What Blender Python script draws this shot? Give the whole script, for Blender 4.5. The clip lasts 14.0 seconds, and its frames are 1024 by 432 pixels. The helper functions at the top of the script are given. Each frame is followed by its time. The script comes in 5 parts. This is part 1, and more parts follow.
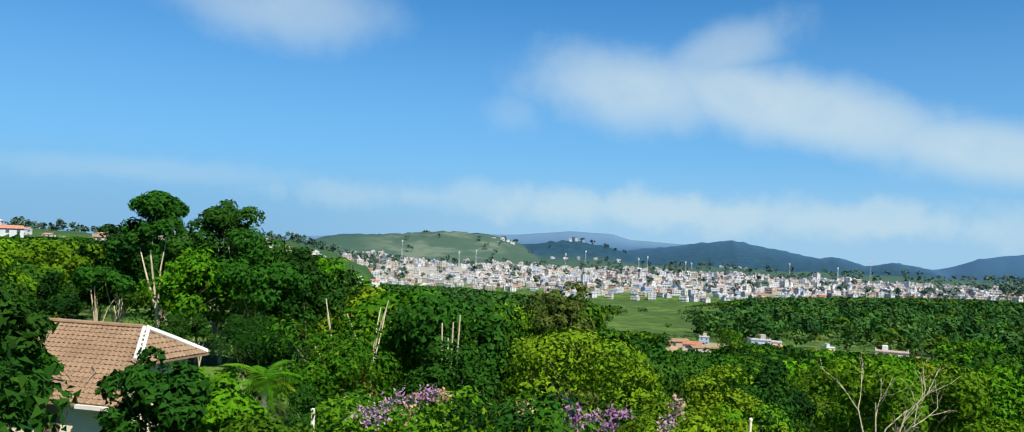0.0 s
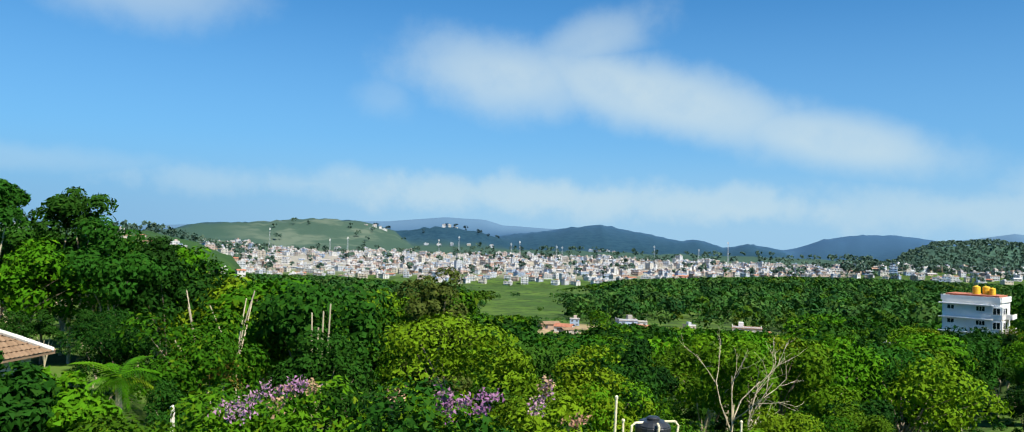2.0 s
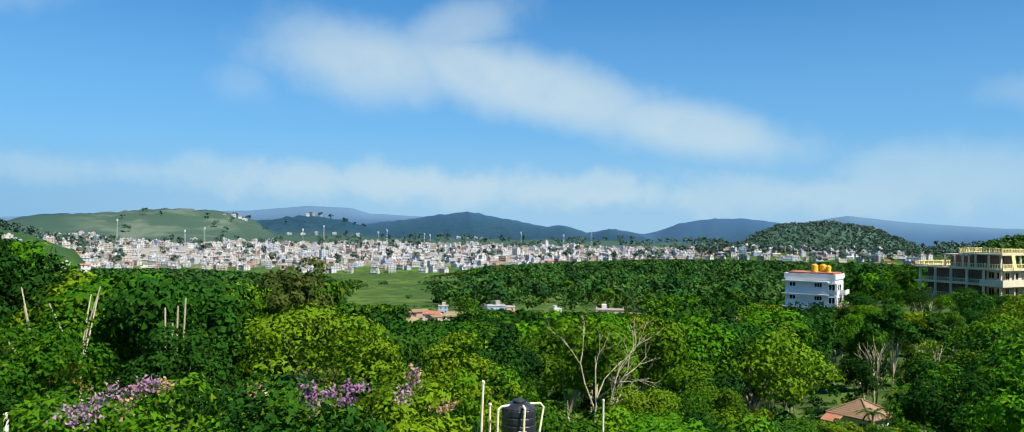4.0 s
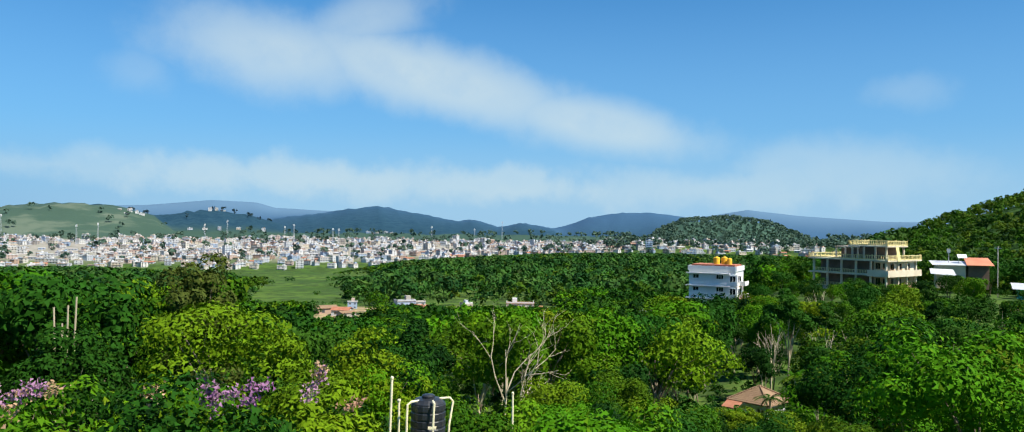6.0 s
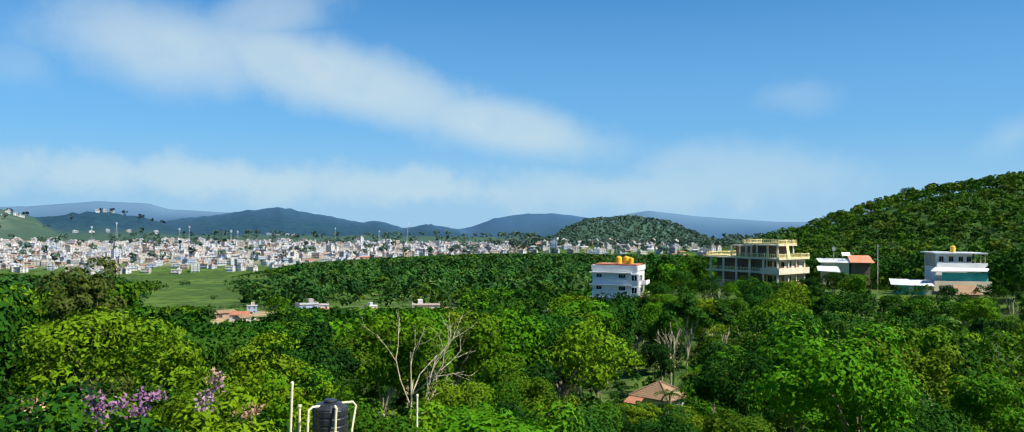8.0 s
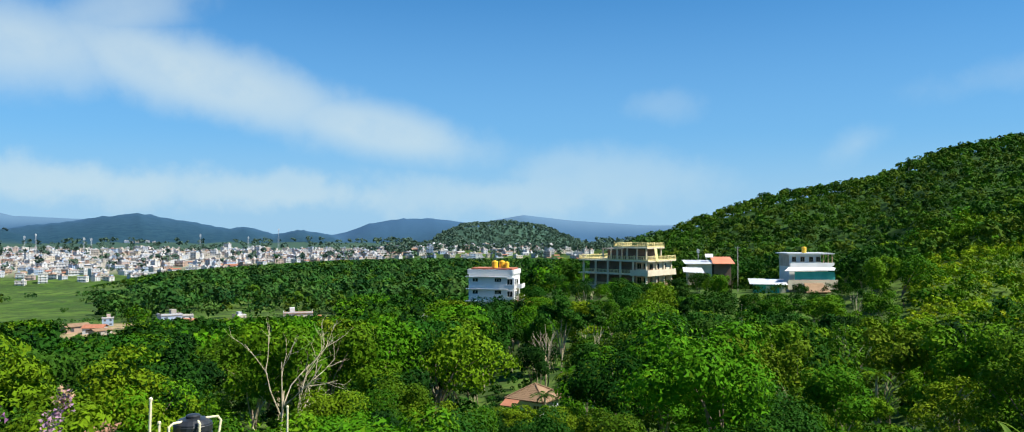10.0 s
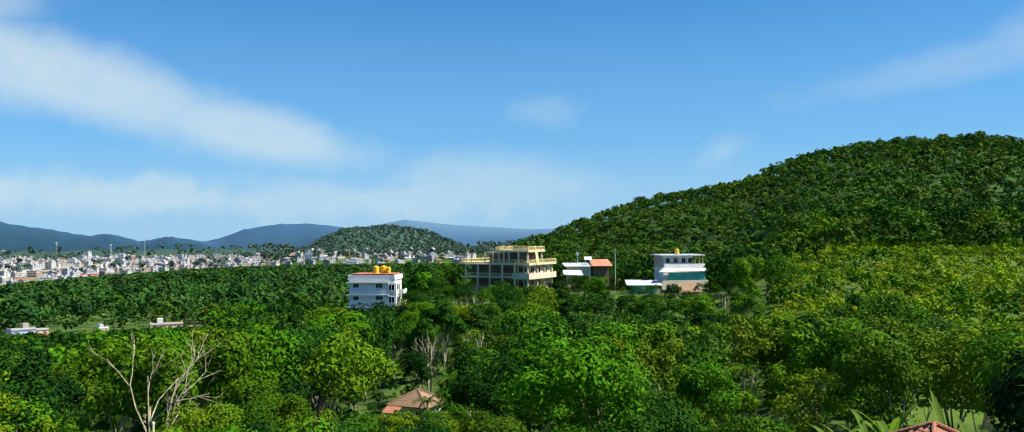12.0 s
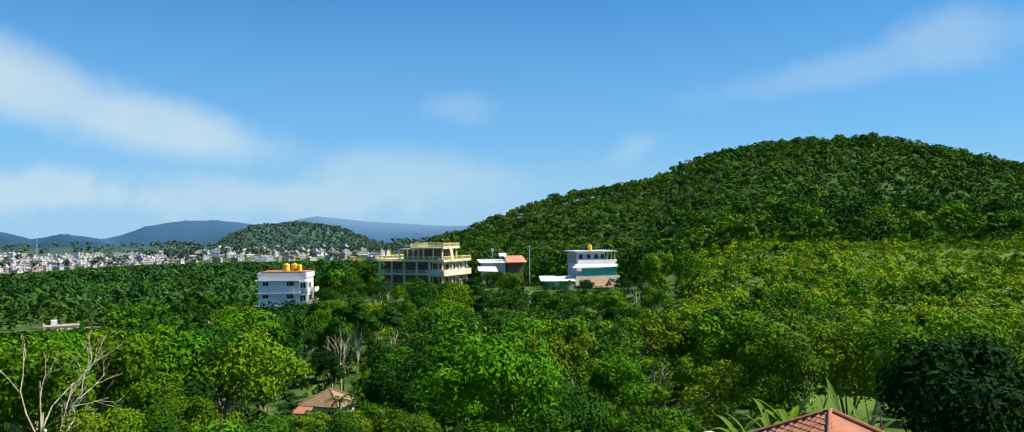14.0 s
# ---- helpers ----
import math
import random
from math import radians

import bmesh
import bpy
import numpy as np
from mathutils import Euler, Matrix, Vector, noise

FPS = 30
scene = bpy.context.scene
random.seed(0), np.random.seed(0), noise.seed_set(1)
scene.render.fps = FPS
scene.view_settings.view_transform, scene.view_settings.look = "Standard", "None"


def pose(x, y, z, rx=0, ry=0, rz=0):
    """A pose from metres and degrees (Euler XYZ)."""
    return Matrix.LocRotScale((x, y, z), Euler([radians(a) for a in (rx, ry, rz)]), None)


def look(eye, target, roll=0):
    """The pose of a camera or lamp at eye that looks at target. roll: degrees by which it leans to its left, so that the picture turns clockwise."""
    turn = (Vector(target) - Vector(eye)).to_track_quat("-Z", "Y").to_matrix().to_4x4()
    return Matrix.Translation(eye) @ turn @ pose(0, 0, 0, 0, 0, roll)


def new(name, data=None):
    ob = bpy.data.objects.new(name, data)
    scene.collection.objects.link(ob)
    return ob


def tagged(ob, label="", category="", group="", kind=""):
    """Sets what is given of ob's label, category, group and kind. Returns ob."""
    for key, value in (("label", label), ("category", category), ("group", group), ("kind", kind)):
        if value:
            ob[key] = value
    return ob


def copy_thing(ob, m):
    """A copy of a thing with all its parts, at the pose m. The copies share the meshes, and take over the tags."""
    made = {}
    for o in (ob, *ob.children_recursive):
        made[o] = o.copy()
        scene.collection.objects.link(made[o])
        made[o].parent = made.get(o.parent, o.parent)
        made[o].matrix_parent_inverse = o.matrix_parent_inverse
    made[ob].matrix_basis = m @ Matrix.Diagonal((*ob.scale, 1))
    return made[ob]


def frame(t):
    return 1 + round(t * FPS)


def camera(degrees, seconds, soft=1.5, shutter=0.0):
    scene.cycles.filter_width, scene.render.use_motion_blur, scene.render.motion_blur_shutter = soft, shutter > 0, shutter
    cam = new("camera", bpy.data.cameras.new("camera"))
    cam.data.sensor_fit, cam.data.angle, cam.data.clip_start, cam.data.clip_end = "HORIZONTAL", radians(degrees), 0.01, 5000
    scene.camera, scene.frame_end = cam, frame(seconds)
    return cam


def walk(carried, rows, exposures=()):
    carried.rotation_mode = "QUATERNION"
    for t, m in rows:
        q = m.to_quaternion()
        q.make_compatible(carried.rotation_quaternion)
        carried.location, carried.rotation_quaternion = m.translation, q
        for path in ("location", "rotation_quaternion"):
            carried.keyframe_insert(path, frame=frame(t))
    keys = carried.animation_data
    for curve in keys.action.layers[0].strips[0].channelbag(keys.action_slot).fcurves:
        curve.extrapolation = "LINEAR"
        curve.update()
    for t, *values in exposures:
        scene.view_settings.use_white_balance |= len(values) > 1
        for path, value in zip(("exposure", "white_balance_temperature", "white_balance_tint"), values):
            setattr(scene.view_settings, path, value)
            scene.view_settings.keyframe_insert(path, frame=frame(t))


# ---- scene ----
EYE = 60.0          # the camera's height over the valley's datum
ARM = 0.4           # the camera swings round the one who turns, at arm's length
TURNS = [  # seconds, yaw to the left, pitch up, roll
    (0, 0.00, 2.10, 2.40), (0.5, -1.92, 1.85, 2.16), (1, -4.35, 1.66, 1.98), (1.5, -6.68, 1.52, 1.86),
    (2, -8.98, 1.43, 1.67), (2.5, -11.35, 1.30, 1.42), (3, -13.74, 1.12, 1.23), (3.5, -16.12, 0.91, 1.01),
    (6, -24.62, 0.42, 0.73), (6.5, -25.58, 0.41, 0.71), (7, -26.96, 0.43, 0.73), (7.5, -29.04, 0.49, 0.63),
    (8, -31.27, 0.56, 0.52), (10.5, -42.14, 1.03, -0.01), (11, -44.28, 1.09, -0.18), (11.5, -46.37, 1.16, -0.29),
    (12, -48.30, 1.24, -0.33), (12.5, -50.07, 1.26, -0.35), (13, -51.66, 1.26, -0.31), (13.5, -52.99, 1.12, -0.30),
    (14, -54.30, 0.96, -0.42),
]


def polar(az, r, z=0.0):
    """A place by its bearing to the right of +y, its distance and its height over the eye."""
    a = radians(az)
    return Vector((r * math.sin(a), r * math.cos(a), EYE + z))


def row(yaw, pitch, roll):
    eye = polar(-yaw, ARM) - Vector((0, ARM, 0))
    ahead = polar(-yaw, math.cos(radians(pitch)), math.sin(radians(pitch))) - Vector((0, 0, EYE))
    return look(eye, eye + ahead, roll)


cam = camera(64.53, 14.0, soft=1.0)
walk(cam, [(t, row(yaw, pitch, roll)) for t, yaw, pitch, roll in TURNS], [(0, 0.80), (7, 0.80), (14, 0.86)])

# ---- sky and sun ----
SUN_AZ, SUN_EL = 148.0, 52.0      # bearing to the right of +y, height


def links(tree, *pairs):
    for a, b in pairs:
        tree.links.new(a, b)


def node(tree, kind, **values):
    n = tree.nodes.new("ShaderNode" + kind)
    for key, value in values.items():
        if key in n.inputs:
            n.inputs[key].default_value = value
    return n


def maths(tree, op, a, b=None, clamp=False):
    n = tree.nodes.new("ShaderNodeMath")
    n.operation, n.use_clamp = op, clamp
    for slot, value in zip(n.inputs, (a, b)):
        if value is None:
            continue
        if isinstance(value, (int, float)):
            slot.default_value = value
        else:
            tree.links.new(value, slot)
    return n.outputs[0]


def ramp(tree, value, low, high, smooth=True):
    n = tree.nodes.new("ShaderNodeMapRange")
    n.interpolation_type = "SMOOTHSTEP" if smooth else "LINEAR"
    tree.links.new(value, n.inputs["Value"])
    n.inputs["From Min"].default_value, n.inputs["From Max"].default_value = low, high
    return n.outputs["Result"]


def mixed(tree, factor, a, b, mode="MIX"):
    n = tree.nodes.new("ShaderNodeMix")
    n.data_type, n.blend_type = "RGBA", mode
    for slot, value in ((n.inputs[0], factor), (n.inputs[6], a), (n.inputs[7], b)):
        if isinstance(value, (int, float)):
            slot.default_value = value
        elif isinstance(value, (tuple, list)):
            slot.default_value = (*value, 1.0)
        else:
            tree.links.new(value, slot)
    return n.outputs[2]


world = bpy.data.worlds.new("sky")
scene.world = world
world.use_nodes = True
wt = world.node_tree
wt.nodes.clear()
sky = node(wt, "TexSky")
sky.sky_type, sky.sun_disc = "NISHITA", False
sky.sun_elevation, sky.sun_rotation = radians(SUN_EL), radians(SUN_AZ)
sky.air_density, sky.dust_density, sky.ozone_density = 1.0, 0.3, 3.0
way = node(wt, "TexCoord").outputs["Generated"]
xyz = node(wt, "SeparateXYZ")
links(wt, (way, xyz.inputs[0]))
azimuth = maths(wt, "MULTIPLY", maths(wt, "ARCTAN2", xyz.outputs[0], xyz.outputs[1]), 180 / math.pi)
height = maths(wt, "MULTIPLY", maths(wt, "ARCSINE", xyz.outputs[2]), 180 / math.pi)
soft = node(wt, "TexNoise", Scale=7.0, Detail=6.0, Roughness=0.55)
fine = node(wt, "TexNoise", Scale=24.0, Detail=5.0, Roughness=0.6)
links(wt, (way, soft.inputs["Vector"]), (way, fine.inputs["Vector"]))
wob = maths(wt, "ADD", maths(wt, "MULTIPLY", maths(wt, "SUBTRACT", soft.outputs[0], 0.5), 1.7),
            maths(wt, "MULTIPLY", maths(wt, "SUBTRACT", fine.outputs[0], 0.5), 0.95))


def cloud(az, el, wide, high, slope, dense, ragged=1.0, edge=0.9):
    """A soft cloud: an ellipse of the sky, sheared, its edge broken up by noise."""
    u = maths(wt, "DIVIDE", maths(wt, "SUBTRACT", azimuth, az), wide)
    v = maths(wt, "DIVIDE", maths(wt, "SUBTRACT", maths(wt, "SUBTRACT", height, el),
              maths(wt, "MULTIPLY", maths(wt, "SUBTRACT", azimuth, az), slope)), high)
    d = maths(wt, "SQRT", maths(wt, "ADD", maths(wt, "MULTIPLY", u, u), maths(wt, "MULTIPLY", v, v)))
    d = maths(wt, "ADD", d, maths(wt, "MULTIPLY", wob, ragged))
    return maths(wt, "MULTIPLY", ramp(wt, maths(wt, "MULTIPLY", d, -1.0), -1.0 - edge * 0.28, -1.0 + edge * 0.75), dense)


HIGH_CLOUDS = [  # bearing, height, half width, half height, slope, density, raggedness, edge
    (8.5, 11.2, 9.0, 3.0, -0.06, 0.60, 0.6, 1.0),
    (19.0, 9.9, 13.0, 2.9, -0.23, 0.66, 0.55, 0.9),
    (30.5, 6.9, 9.5, 2.1, -0.19, 0.62, 0.5, 0.9),
    (14.0, 13.5, 6.0, 2.3, 0.30, 0.44, 0.7, 1.0),
    (-16.5, 15.4, 8.0, 2.8, -0.05, 0.46, 0.6, 1.0),
]
LOW_CLOUDS = [
    (-24.0, 3.9, 12.0, 1.0, 0.01, 0.20, 1.0, 1.0),
    (-5.0, 3.2, 14.0, 1.3, 0.0, 0.32, 1.5, 1.0),
    (11.0, 2.9, 15.0, 1.6, -0.01, 0.55, 1.5, 0.95),
    (23.0, 2.5, 11.0, 1.5, -0.02, 0.50, 1.5, 0.95),
    (38.0, 2.4, 12.0, 1.8, 0.0, 0.38, 1.5, 1.0),
    (46.0, 3.6, 8.0, 2.2, -0.02, 0.34, 1.0, 1.0),
    (79.0, 10.6, 12.0, 1.4, 0.16, 0.22, 0.8, 1.0),
    (82.5, 11.6, 4.5, 2.2, 0.10, 0.30, 0.8, 1.0),
    (63.0, 5.6, 2.4, 1.5, 0.3, 0.24, 1.0, 1.0),
    (0.0, 9.3, 2.4, 1.6, 0.0, 0.18, 1.0, 1.0),
    (50.5, 8.6, 3.0, 1.3, 0.0, 0.18, 1.0, 1.0),
]
thick = None
for spec in HIGH_CLOUDS + LOW_CLOUDS:
    c = cloud(*spec)
    thick = c if thick is None else maths(wt, "MAXIMUM", thick, c)
thick = maths(wt, "MULTIPLY", thick, maths(wt, "ADD", maths(wt, "MULTIPLY", fine.outputs[0], 0.55), maths(wt, "ADD", maths(wt, "MULTIPLY", soft.outputs[0], 0.5), 0.48)), True)
low = ramp(wt, height, 24.0, -2.0)
deep = mixed(wt, 1.0, sky.outputs[0], (0.25, 1.12, 1.72), "MULTIPLY")
hazy = mixed(wt, maths(wt, "MULTIPLY", low, 0.75), deep, (3.8, 7.3, 11.6))
rim = mixed(wt, ramp(wt, azimuth, -24.0, 12.0), (3.2, 5.9, 9.4), (5.4, 8.3, 11.0))
hazy = mixed(wt, maths(wt, "MULTIPLY", ramp(wt, height, 7.0, 0.5), 0.65), hazy, rim)
full = mixed(wt, thick, hazy, (8.8, 10.5, 10.9))
back = node(wt, "Background", Strength=0.043)
out = node(wt, "OutputWorld")
links(wt, (full, back.inputs[0]), (back.outputs[0], out.inputs[0]))

sun = new("sun", bpy.data.lights.new("sun", "SUN"))
sun.data.energy, sun.data.angle, sun.data.color = 5.0, radians(0.55), (1.0, 0.93, 0.80)
sun.matrix_world = look(polar(SUN_AZ, 100, 100 * math.tan(radians(SUN_EL))), (0, 0, EYE))

# ---- materials ----


def material(name, rough=0.9, metal=0.0):
    m = bpy.data.materials.new(name)
    m.use_nodes = True
    b = m.node_tree.nodes["Principled BSDF"]
    b.inputs["Roughness"].default_value, b.inputs["Metallic"].default_value = rough, metal
    return m, m.node_tree, b


def surface(name, a, b, scale=3.0, rough=0.85, metal=0.0, bump=0.0, per_object=0.0, fine=0.35):
    """Two tones of one surface, mottled at two scales, with a fine relief."""
    m, t, bsdf = material(name, rough, metal)
    co = node(t, "TexCoord").outputs["Object"]
    big, small = node(t, "TexNoise", Scale=scale, Detail=5.0), node(t, "TexNoise", Scale=scale * 9, Detail=4.0)
    links(t, (co, big.inputs["Vector"]), (co, small.inputs["Vector"]))
    f = maths(t, "ADD", maths(t, "MULTIPLY", ramp(t, big.outputs[0], 0.3, 0.7), 1 - fine),
              maths(t, "MULTIPLY", small.outputs[0], fine))
    if per_object:
        f = maths(t, "ADD", f, maths(t, "MULTIPLY", maths(t, "SUBTRACT", node(t, "ObjectInfo").outputs["Random"], 0.5), per_object), True)
    links(t, (mixed(t, f, a, b), bsdf.inputs["Base Color"]))
    if bump:
        bp = node(t, "Bump", Strength=0.5, Distance=bump)
        links(t, (small.outputs[0], bp.inputs["Height"]), (bp.outputs[0], bsdf.inputs["Normal"]))
    return m


LEAF_TONE = 0.70


def foliage(name, dark, light, dry, lucid=0.10, spread=0.6):
    """Leaves: each one its own tone, each plant its own, with light coming through."""
    dark, light, dry = [tuple(c * LEAF_TONE for c in tone) for tone in (dark, light, dry)]
    m, t, bsdf = material(name, 0.75)
    info, geo, own = node(t, "ObjectInfo"), node(t, "NewGeometry"), node(t, "Attribute")
    own.attribute_name = "tone"
    plant_tone = maths(t, "FRACT", maths(t, "ADD", info.outputs["Random"], own.outputs["Fac"]))
    patch = node(t, "TexNoise", Scale=0.035, Detail=3.0)
    links(t, (geo.outputs["Position"], patch.inputs["Vector"]))
    leaf = geo.outputs["Random Per Island"]
    f = maths(t, "ADD", maths(t, "MULTIPLY", leaf, spread * 0.5), maths(t, "MULTIPLY", plant_tone, 0.75))
    f = maths(t, "ADD", f, maths(t, "MULTIPLY", maths(t, "SUBTRACT", patch.outputs[0], 0.58), 0.8), True)
    col = mixed(t, f, dark, light)
    warm = maths(t, "POWER", maths(t, "FRACT", maths(t, "MULTIPLY", plant_tone, 7.31)), 3.0)
    col = mixed(t, maths(t, "MULTIPLY", warm, 0.5), col, dry)
    col = mixed(t, maths(t, "MULTIPLY", ramp(t, maths(t, "FRACT", maths(t, "MULTIPLY", leaf, 37.7)), 0.85, 1.0), 0.35), col, dry)
    links(t, (col, bsdf.inputs["Base Color"]))
    bsdf.inputs["Specular IOR Level"].default_value = 0.06
    tr = node(t, "BsdfTranslucent")
    links(t, (mixed(t, 1.0, col, (1.0, 1.25, 0.45), "MULTIPLY"), tr.inputs[0]))
    mix = node(t, "MixShader", Fac=lucid)
    links(t, (bsdf.outputs[0], mix.inputs[1]), (tr.outputs[0], mix.inputs[2]), (mix.outputs[0], t.nodes["Material Output"].inputs[0]))
    return m


LEAF = foliage("leaf_green", (0.008, 0.052, 0.002), (0.086, 0.280, 0.004), (0.25, 0.33, 0.010))
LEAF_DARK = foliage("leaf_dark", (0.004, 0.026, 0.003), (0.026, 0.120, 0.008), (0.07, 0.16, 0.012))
LEAF_LIGHT = foliage("leaf_light", (0.022, 0.100, 0.003), (0.150, 0.340, 0.005), (0.32, 0.36, 0.012))
LEAF_FAR = foliage("leaf_far", (0.010, 0.055, 0.014), (0.055, 0.175, 0.026), (0.12, 0.20, 0.04), spread=.35)
LEAF_HILL = foliage("leaf_hill", (0.010, 0.048, 0.004), (0.066, 0.195, 0.009), (0.17, 0.22, 0.015), spread=.35)
LEAF_KNOLL = foliage("leaf_knoll", (0.066, 0.175, 0.003), (0.300, 0.500, 0.006), (0.54, 0.50, 0.02), spread=.4)
# leaves far off: the blue of these two is haze put into the colour
LEAF_BLUE_HAZE = foliage("leaf_blue_haze", (0.062, 0.120, 0.098), (0.105, 0.180, 0.130), (0.13, 0.20, 0.13), lucid=0.1, spread=.3)
LEAF_HAZE = foliage("leaf_distant_haze", (0.030, 0.064, 0.082), (0.044, 0.086, 0.10), (0.05, 0.09, 0.10), lucid=0.1, spread=.3)
LEAF_BROWN = foliage("leaf_bronze", (0.022, 0.042, 0.007), (0.085, 0.120, 0.020), (0.15, 0.15, 0.03))
FLOWER = foliage("bougainvillea_bracts", (0.34, 0.15, 0.33), (0.52, 0.31, 0.48), (0.62, 0.46, 0.40), spread=0.9)
FLOWER_PEACH = foliage("faded_bracts", (0.45, 0.24, 0.16), (0.62, 0.42, 0.28), (0.5, 0.4, 0.2), spread=0.9)
BARK = surface("bark", (0.10, 0.075, 0.05), (0.26, 0.21, 0.15), 2.0, bump=0.02)
BARK_PALE = surface("pale_bark", (0.28, 0.24, 0.15), (0.50, 0.44, 0.30), 1.5, bump=0.01)


def ground_material():
    m, t, bsdf = material("ground", 0.95)
    co = node(t, "NewGeometry").outputs["Position"]
    at = node(t, "SeparateXYZ")
    a, b, c = node(t, "TexNoise", Scale=0.012, Detail=6.0), node(t, "TexNoise", Scale=0.11, Detail=6.0), node(t, "TexNoise", Scale=1.3, Detail=5.0)
    links(t, (co, at.inputs[0]), (co, a.inputs["Vector"]), (co, b.inputs["Vector"]), (co, c.inputs["Vector"]))
    grass = mixed(t, ramp(t, a.outputs[0], 0.35, 0.65), (0.035, 0.085, 0.012), (0.085, 0.150, 0.025))
    grass = mixed(t, ramp(t, b.outputs[0], 0.38, 0.62), grass, (0.030, 0.062, 0.014))
    grass = mixed(t, maths(t, "MULTIPLY", ramp(t, c.outputs[0], 0.5, 0.75), 0.5), grass, (0.14, 0.15, 0.05))
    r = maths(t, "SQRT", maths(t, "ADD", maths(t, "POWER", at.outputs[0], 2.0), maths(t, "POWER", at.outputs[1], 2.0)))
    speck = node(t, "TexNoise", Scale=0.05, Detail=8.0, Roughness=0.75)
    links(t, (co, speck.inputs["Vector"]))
    # distance haze painted into the far slopes' colour: bluer, then paler, with r
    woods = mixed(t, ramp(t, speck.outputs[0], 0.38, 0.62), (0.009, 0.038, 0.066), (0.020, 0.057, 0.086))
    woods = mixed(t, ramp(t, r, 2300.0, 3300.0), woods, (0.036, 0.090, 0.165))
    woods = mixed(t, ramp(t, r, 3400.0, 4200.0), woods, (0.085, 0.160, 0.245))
    east = maths(t, "ARCTAN2", at.outputs[0], at.outputs[1])
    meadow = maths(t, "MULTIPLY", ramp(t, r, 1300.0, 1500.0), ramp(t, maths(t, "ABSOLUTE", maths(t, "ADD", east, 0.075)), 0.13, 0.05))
    slope = maths(t, "MULTIPLY", maths(t, "MULTIPLY", ramp(t, east, 0.80, 0.86), ramp(t, r, 225.0, 300.0)), 0.9)
    grass = mixed(t, slope, grass, (0.032, 0.080, 0.014))
    west = maths(t, "MULTIPLY", maths(t, "MULTIPLY", ramp(t, r, 600.0, 900.0), ramp(t, east, -0.11, -0.16)), 0.85)
    grass = mixed(t, west, grass, (0.026, 0.066, 0.020))
    # far upland grass, greyed and blued: haze mixed into its tone
    upland_haze = maths(t, "MULTIPLY", ramp(t, r, 1360.0, 1500.0), 0.92)
    grass = mixed(t, upland_haze, grass, (0.036, 0.074, 0.058))
    sunny = maths(t, "MULTIPLY", maths(t, "MULTIPLY", ramp(t, east, 1.08, 1.2), maths(t, "MULTIPLY", ramp(t, r, 60.0, 100.0), ramp(t, r, 300.0, 270.0))), 0.7)
    grass = mixed(t, sunny, grass, (0.085, 0.145, 0.020))
    # meadow patches, their green dulled by the same painted haze
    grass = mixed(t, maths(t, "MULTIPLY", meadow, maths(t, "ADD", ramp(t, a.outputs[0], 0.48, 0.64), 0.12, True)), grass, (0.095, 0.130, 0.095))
    town = maths(t, "MULTIPLY", maths(t, "MULTIPLY", ramp(t, r, 960.0, 1120.0), ramp(t, r, 1480.0, 1380.0)),
                 ramp(t, maths(t, "ABSOLUTE", maths(t, "SUBTRACT", east, 0.18)), 0.40, 0.34))
    grass = mixed(t, maths(t, "MULTIPLY", town, maths(t, "ADD", 0.35, b.outputs[0], True)), grass, (0.30, 0.28, 0.25))
    yard = maths(t, "MULTIPLY", maths(t, "MULTIPLY", ramp(t, r, 296.0, 312.0), ramp(t, r, 372.0, 350.0)), ramp(t, maths(t, "ABSOLUTE", maths(t, "SUBTRACT", east, 0.335)), 0.17, 0.13))
    grass = mixed(t, maths(t, "MULTIPLY", yard, ramp(t, b.outputs[0], 0.35, 0.6)), grass, (0.36, 0.27, 0.16))
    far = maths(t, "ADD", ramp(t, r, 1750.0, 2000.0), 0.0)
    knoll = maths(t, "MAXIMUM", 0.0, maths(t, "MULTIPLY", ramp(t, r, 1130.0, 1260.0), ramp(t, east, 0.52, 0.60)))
    # ground of the far town hill, haze included in the colour
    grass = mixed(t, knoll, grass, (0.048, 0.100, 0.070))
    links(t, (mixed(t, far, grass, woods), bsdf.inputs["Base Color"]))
    bsdf.inputs["Specular IOR Level"].default_value = 0.1
    bp = node(t, "Bump", Strength=0.7, Distance=0.6)
    links(t, (b.outputs[0], bp.inputs["Height"]), (bp.outputs[0], bsdf.inputs["Normal"]))
    return m


# ---- the lie of the land ----
# foot, crest, trees' height, (bearing, height in degrees) along the crest
GREEN_HILL = (250, 620, 6, [(45, -4), (49, -1), (52.3, .56), (58.3, 2.36), (64.2, 3.42), (68.6, 5.11), (72.9, 5.62), (78.5, 5.7), (82.6, 4.67), (86.6, 3.55), (105, 2)])
TOWN_HILL = (1150, 1500, 6, [(32, -3), (34.9, -.42), (36.6, .36), (39.7, .62), (42.3, .2), (45, -.86), (48, -3)])
EAST_RANGE = (3300, 4300, 0, [(30, -2), (36, .3), (38.8, .67), (40.8, 1.03), (44.1, .65), (49.4, .31), (60, .3), (80, -2)])
MIDDLE_RANGE = (2100, 2900, 8, [(5, -1.5), (8.4, .22), (11.8, .63), (13.6, .97), (15.3, 1.14), (17.1, .8), (20.8, .16), (22.2, .27), (23.6, -.27), (25.4, .08), (27.7, -.35)])
BLUE_RANGE = (2500, 3400, 0, [(26, -.8), (28.6, -.2), (30, .39), (32.3, .76), (34.5, .77), (36.5, .47), (40, -.2), (44, -2)])
